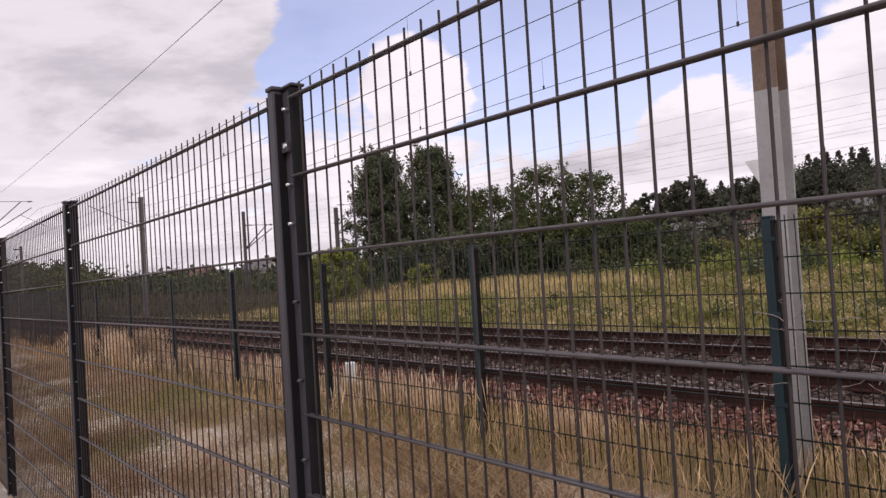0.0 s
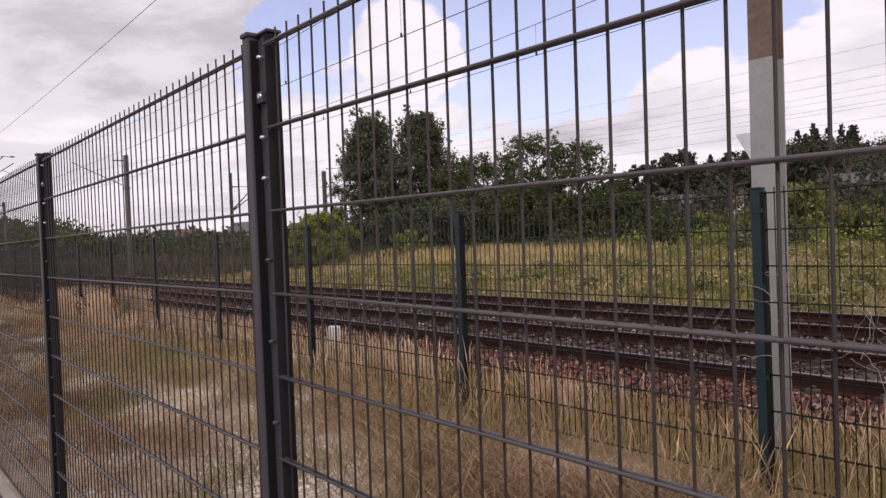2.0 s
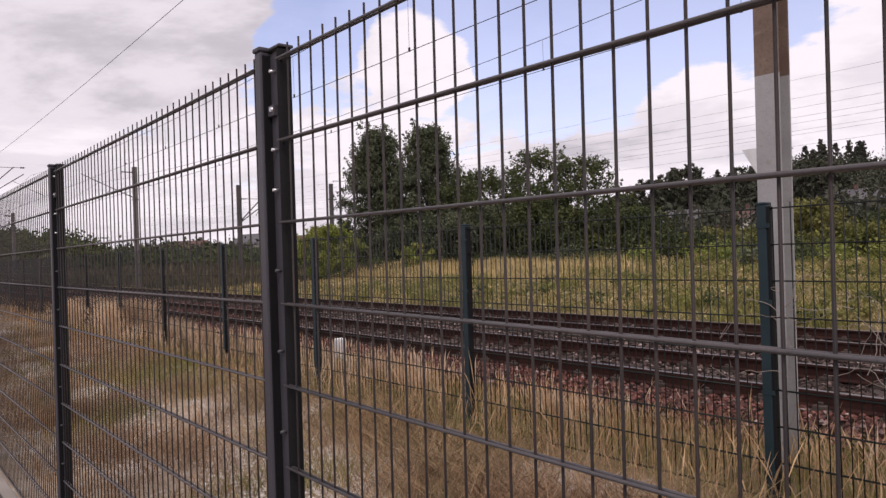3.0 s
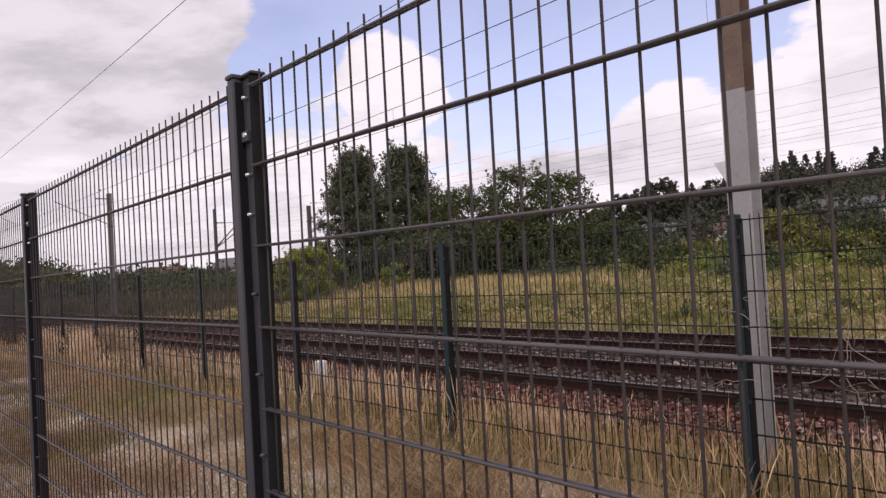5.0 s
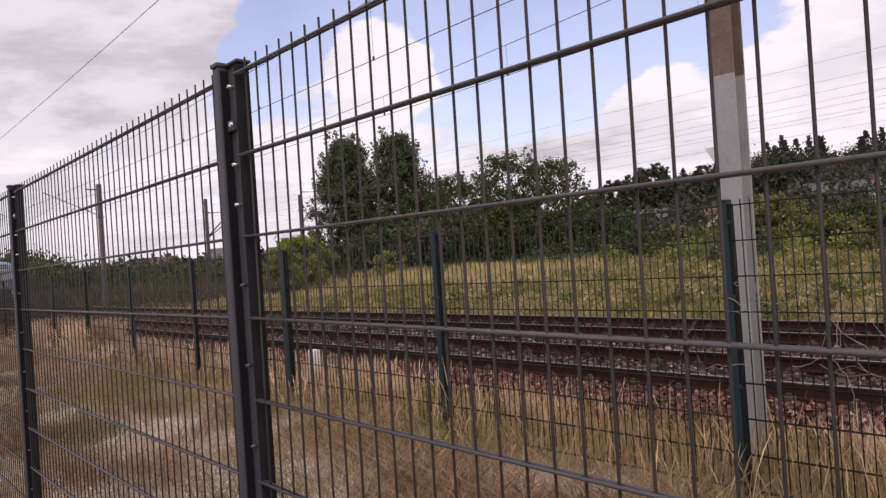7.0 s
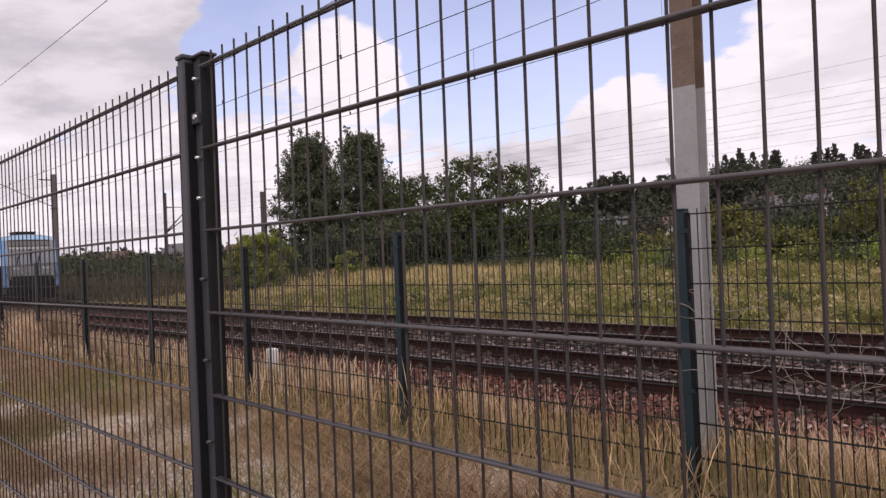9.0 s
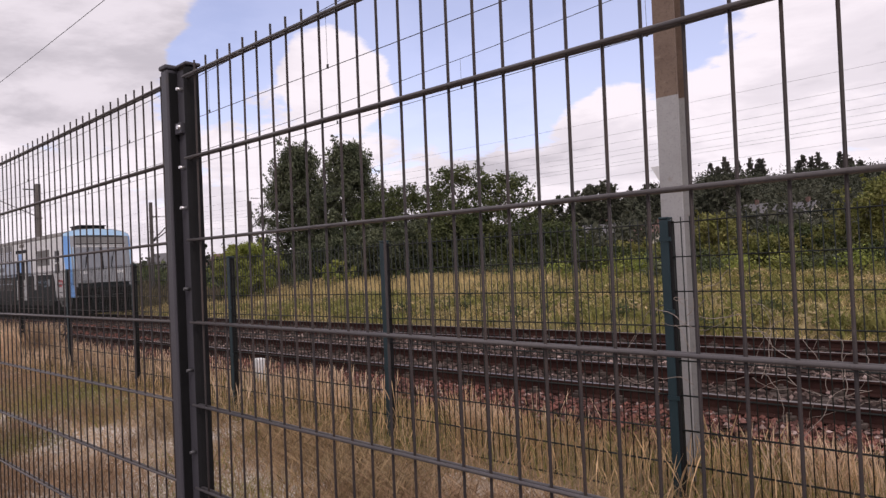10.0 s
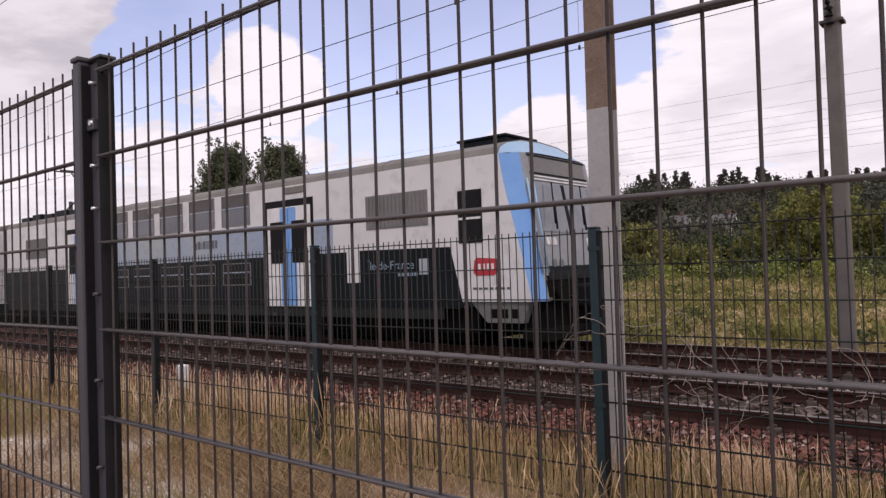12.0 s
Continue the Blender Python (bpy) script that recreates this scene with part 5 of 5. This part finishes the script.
# hedge of broad trees
for x, y, h, s, mm, lab in ((-37.2, 33.0, 6.2, 2.8, M_LEAFMID, "broad green hedge tree"), (-33.6, 32.4, 6.6, 3.0, M_LEAFMID, "broad green hedge tree with round crown"),
                            (-29.8, 33.0, 7.0, 3.0, M_LEAFMID, "spreading walnut-like tree with open crown"), (-26.4, 33.6, 6.6, 2.7, M_LEAFMID, "spreading walnut-like tree, gaps in crown"),
                            (-31.0, 30.5, 3.8, 2.6, M_LEAF, "dense dark bush below the hedge trees"), (-36.0, 30.5, 3.6, 2.6, M_LEAF, "dense dark bush below the hedge trees"),
                            (-25.6, 31.0, 3.2, 2.3, M_LEAFMID, "green bush at the meadow edge"), (-22.0, 32.5, 3.0, 2.1, M_LEAFMID, "green bush at the meadow edge"),
                            (-28.0, 31.0, 3.9, 2.5, M_LEAFMID, "green bush below the walnut-like trees"), (-33.5, 30.0, 3.4, 2.5, M_LEAF, "dense dark bush below the hedge trees"),
                            (-38.6, 30.4, 3.4, 2.3, M_LEAF, "dense dark bush below the hedge trees"),
                            (-41.0, 29.8, 2.8, 2.1, M_LEAF, "dark shrub at the foot of tall trees"), (-46.5, 29.5, 2.6, 2.1, M_LEAF, "dark shrub at the foot of tall trees")):
    tree("hedge_tree", gpose(x, y), h, s, 0.4, mm, lab, 0.085, 290 if h > 6.5 else 330, 80, group="hedge trees")
# yellowish bushes to the sides
tree("bush", gpose(-33.4, 19.6), 3.0, 1.9, 0.1, M_BUSH, "rounded yellow-green bush beside the far track", 0.06, 1500, 60, category="bush")
tree("bush", gpose(-32.5, 25.0), 1.7, 1.1, 0.1, M_BUSH, "small yellow-green bush in the meadow", 0.09, 700, 20, category="bush")
for x, y, h, s, mm in ((-5.6, 34.5, 3.7, 2.6, M_LEAFLIGHT), (-13.6, 34.0, 2.7, 1.7, M_LEAFLIGHT), (-2.4, 34.0, 2.8, 2.0, M_LEAFLIGHT), (-10.2, 35.5, 2.0, 1.9, M_LEAFMID)):
    tree("hedge_tree", gpose(x, y), h, s, 0.3, mm, "domed yellow-green tree behind the meadow" if mm is M_LEAFLIGHT else "domed green tree behind the meadow", 0.075, 650, 90, group="hedge trees")
for k in range(32):
    x = -24.0 + k * 1.4 + rng.normal(0, 0.5)
    y = 30.5 + 6.5 * rng.random()
    light = rng.random() < 0.4
    tree("bush", gpose(x, y), rng.uniform(0.8, 1.5) + (0.2 if light else 0) + (y - 30) * 0.06, rng.uniform(1.3, 2.1), 0.1, M_LEAFLIGHT if light else M_LEAFMID,
         "yellow-green bushy shrub behind the meadow" if light else "green shrub behind the meadow", 0.08, 430, 34, category="bush", group="shrubs behind the meadow")

# far woods: slope on one side, low line on the other
centres, radii = [], []
for k in range(1150):
    x, y = rng.uniform(-150, 60), (rng.uniform(112, 218) if k < 700 else rng.uniform(40, 112))
    if x < -95 and rng.random() < 0.5:
        continue
    r = rng.uniform(2.0, 3.8) if y > 112 else rng.uniform(1.3, 2.2)
    centres.append((x, y, float(ground_z(x, y)) + r * rng.uniform(0.3, 0.9))), radii.append(r)
for k in range(260):
    x, y = rng.uniform(-140, 40), rng.uniform(222, 232)
    r = rng.uniform(2.4, 4.4)
    centres.append((x, y, float(ground_z(x, y)) + r * rng.uniform(0.5, 1.1))), radii.append(r)
v, f = leaf_cloud(centres, radii, 30, 0.33)
tagged(new("far_woods", pydata("far_woods", v, f, M_LEAFFAR)), "dull dark green wooded slope in the distance", "woods", kind="stuff")
centres, radii = [], []
for k in range(700):
    x = rng.uniform(-420, -62)
    y = rng.uniform(36, 120) if x > -150 else rng.uniform(20, 150)
    r = rng.uniform(1.4, 2.8) * np.interp(-x, [60, 400], [0.8, 2.2])
    centres.append((x, y, float(ground_z(x, y)) + r * rng.uniform(0.3, 1.0))), radii.append(r)
v, f = leaf_cloud(centres, radii, 15, 0.50)
tagged(new("far_hedges", pydata("far_hedges", v, f, M_LEAFFAR)), "low dark line of distant trees", "woods", kind="stuff")
# hedge close to the line, far ahead
centres, radii = [], []
for k in range(420):
    x = rng.uniform(-190, -46)
    y = rng.uniform(19, 27) if x < -110 else rng.uniform(26, 34)
    r = rng.uniform(0.8, 1.6) * (2.1 if x < -110 else 1.2 if x < -70 else 0.9)
    centres.append((x, y, float(ground_z(x, y)) + r * 0.6)), radii.append(r)
for k in range(420):
    x, y = rng.uniform(-170, -88), rng.uniform(16.0, 22)
    r = rng.uniform(1.2, 2.2)
    centres.append((x, y, float(ground_z(x, y)) + rng.uniform(0.5, float(np.interp(-x, [88, 100, 115, 170], [1.6, 4.2, 5.6, 7.0]))))), radii.append(r)
v, f = leaf_cloud(centres, radii, 38, 0.28)
tagged(new("trackside_hedge", pydata("trackside_hedge", v, f, M_LEAFMID)), "dull green hedge along the far side of the line", "hedge", kind="stuff")

# rows of poplars on the ridge
ridge = lambda x: float(ground_z(x, 232))
kinds = [tree("poplar", pose(-99.5 + 2.3 * k, 232, ridge(-99.5 + 2.3 * k) - 0.5), h, s, 0.3, M_LEAFHAZE, lab, 0.26, 420, 60, "column", "poplar", "poplars on the ridge")
         for k, (h, s, lab) in enumerate(((12.0, 1.55, "tall narrow dark poplar on the ridge"), (10.4, 1.75, "narrow dark poplar on the ridge"), (13.2, 1.6, "tallest narrow poplar on the ridge")))]
for x0, n, drop in ((-92.5, 6, 0.4), (-80, 1, 3.0), (-73.5, 5, 0.0), (-61.5, 4, 0.0), (-46, 4, 0.6), (-34, 6, 0.5), (-17, 3, 0.5), (-6, 7, 0.0), (14, 5, 0.5), (-131, 7, 2.0), (-113, 4, 2.5)):
    for k in range(n):
        x = x0 + k * 2.25 + rng.normal(0, 0.35)
        copy_thing(kinds[int(rng.integers(0, 3))], pose(x, 232 + rng.normal(0, 3), ridge(x) - 0.5 - drop - rng.uniform(0.0, 2.0), 0, 0, rng.uniform(0, 360)))
round_tree = tree("far_tree", gpose(-72, 118), 11.5, 5.2, 2, M_LEAFFAR, "round dark tree on the distant slope", 0.30, 150, 60, group="far round trees")
for x, y, s in ((-84, 125, -1.0), (-62, 120, -2.5), (-92, 150, 0.0), (-52, 128, -2.0), (-103, 140, -3.0)):
    copy_thing(round_tree, pose(x, y, float(ground_z(x, y)) + s, 0, 0, rng.uniform(0, 360)))


# ---------------------------------------------------------------- houses far off
def house(at, w, d, h, roof_h, roof_mat, label):
    t = thing("house", label, "house", "far houses", at)
    bm = bmesh.new()
    box(bm, -w / 2, w / 2, -d / 2, d / 2, -2, h)
    vs = [bm.verts.new(p) for p in ((-w / 2, -d / 2, h), (-w / 2, d / 2, h), (-w / 2, 0, h + roof_h), (w / 2, -d / 2, h), (w / 2, d / 2, h), (w / 2, 0, h + roof_h))]
    bm.faces.new(vs[:3]), bm.faces.new(vs[3:])
    part("wall", bm, M_RENDER, t)
    bm = bmesh.new()
    for s in (-1, 1):
        a = [(-w / 2 - 0.3, s * (d / 2 + 0.4), h - 0.25), (w / 2 + 0.3, s * (d / 2 + 0.4), h - 0.25), (w / 2 + 0.3, 0, h + roof_h + 0.08), (-w / 2 - 0.3, 0, h + roof_h + 0.08)]
        lo = [bm.verts.new(p) for p in a]
        hi = [bm.verts.new((p[0], p[1], p[2] + 0.2)) for p in a]
        bm.faces.new(lo), bm.faces.new(hi[::-1])
        for k in range(4):
            bm.faces.new((lo[k], lo[(k + 1) % 4], hi[(k + 1) % 4], hi[k]))
    rf = part("roof", bm, roof_mat, t)
    bm = bmesh.new()
    box(bm, w * 0.25, w * 0.25 + 0.6, -0.3, 0.3, h + roof_h - 0.8, h + roof_h + 1.0)
    part("chimney", bm, M_ROOFTILE, rf)
    for k in range(3):
        xw = -w * 0.33 + k * w * 0.33
        bm = bmesh.new()
        box(bm, xw - 0.5, xw + 0.5, -d / 2 - 0.06, -d / 2 + 0.05, h - 2.0, h - 0.7)
        wi = part("window", bm, M_WHITE, t)
        bm = bmesh.new()
        box(bm, xw - 0.42, xw + 0.42, -d / 2 - 0.08, -d / 2 - 0.055, h - 1.92, h - 0.78)
        part("pane", bm, M_GLASS, wi)
    return t


for x, y, z, w, mm, lab, rz in ((-63.0, 103, 0.9, 5, M_SLATE, "pale house with grey roof among trees", 20), (-55.0, 106, 0.4, 5, M_ROOFTILE, "pale house with tiled roof among trees", -10),
                                (-48.5, 128, 3.6, 7, M_SLATE, "grey-roofed house on the wooded slope", 10), (-39.8, 128, 3.2, 7, M_SLATE, "grey-roofed house among trees on slope", -15),
                                (-112, 62, -0.8, 5, M_ROOFTILE, "pale house with reddish roof beyond meadow", 30), (-131, 60, 0.2, 7, M_SLATE, "white house with dark roof beyond meadow", 15),
                                (-165, 60, 0.0, 8, M_ROOFTILE, "far house with reddish roof", 40), (-200, 66, 0.0, 8, M_ROOFTILE, "far pale house with reddish roof", 10)):
    house(pose(x, y, z, 0, 0, rz), w, 8, 3.4, 2.6, mm, lab)
tree("conifer", pose(-104, 52, 1.5), 7.0, 2.0, 0.5, M_LEAFFAR, "dark layered conifer beside far house", 0.3, 130, 30, "cone", "tree")


# ---------------------------------------------------------------- dry vine on the green fence
def vine(x, z, n, seed, label):
    r2 = random.Random(seed)
    t = thing("dry_vine", label, "vine", "dry vines on the fence", pose(x, GY - 0.03, z))
    for k in range(n):
        p = Vector((r2.uniform(-0.35, 0.35), r2.uniform(-0.05, 0.04), r2.uniform(-0.1, 0.1)))
        d = Vector((r2.uniform(-1, 1), r2.uniform(-0.25, 0.15), r2.uniform(-0.3, 1.0))).normalized()
        bm = bmesh.new()
        rad = r2.uniform(0.0017, 0.0030)
        for q in range(r2.randint(10, 20)):
            d = (d + Vector((r2.uniform(-0.5, 0.5), r2.uniform(-0.2, 0.2), r2.uniform(-0.55, 0.42)))).normalized()
            e = p + d * r2.uniform(0.022, 0.05)
            e.y = max(-0.12, min(0.06, e.y))
            tube(bm, p, e, rad, rad * 0.88, 5, caps=False)
            p, rad = e, rad * 0.95
        part("stem", bm, M_TWIG, t)
    return t


vine(0.35, 0.88, 9, 3, "tangled dry grey vine stems caught in green fence")
vine(0.95, 0.80, 9, 5, "curled dry vine stems on green fence")
vine(-0.15, 1.25, 7, 9, "thin dry stems wound round post and pole")
vine(-0.12, 0.85, 5, 11, "thin dry stems hanging by the green post")


# ---------------------------------------------------------------- moving train
SPEED, END_X = 12.67, -5.25


def motions():
    walk(train, [(t, pose(END_X + SPEED * (t - 12.0), FAR_TRACK, RAIL_Z)) for t in [0.5 * k for k in range(25)]])
    for ob, x in WHEELS:
        rows = []
        for k in range(361):
            rows.append((k / 30, pose(x, 0, 0.43) @ Matrix.Rotation(SPEED * k / 30 / 0.43, 4, "Y")))
        walk(ob, rows)


motions()
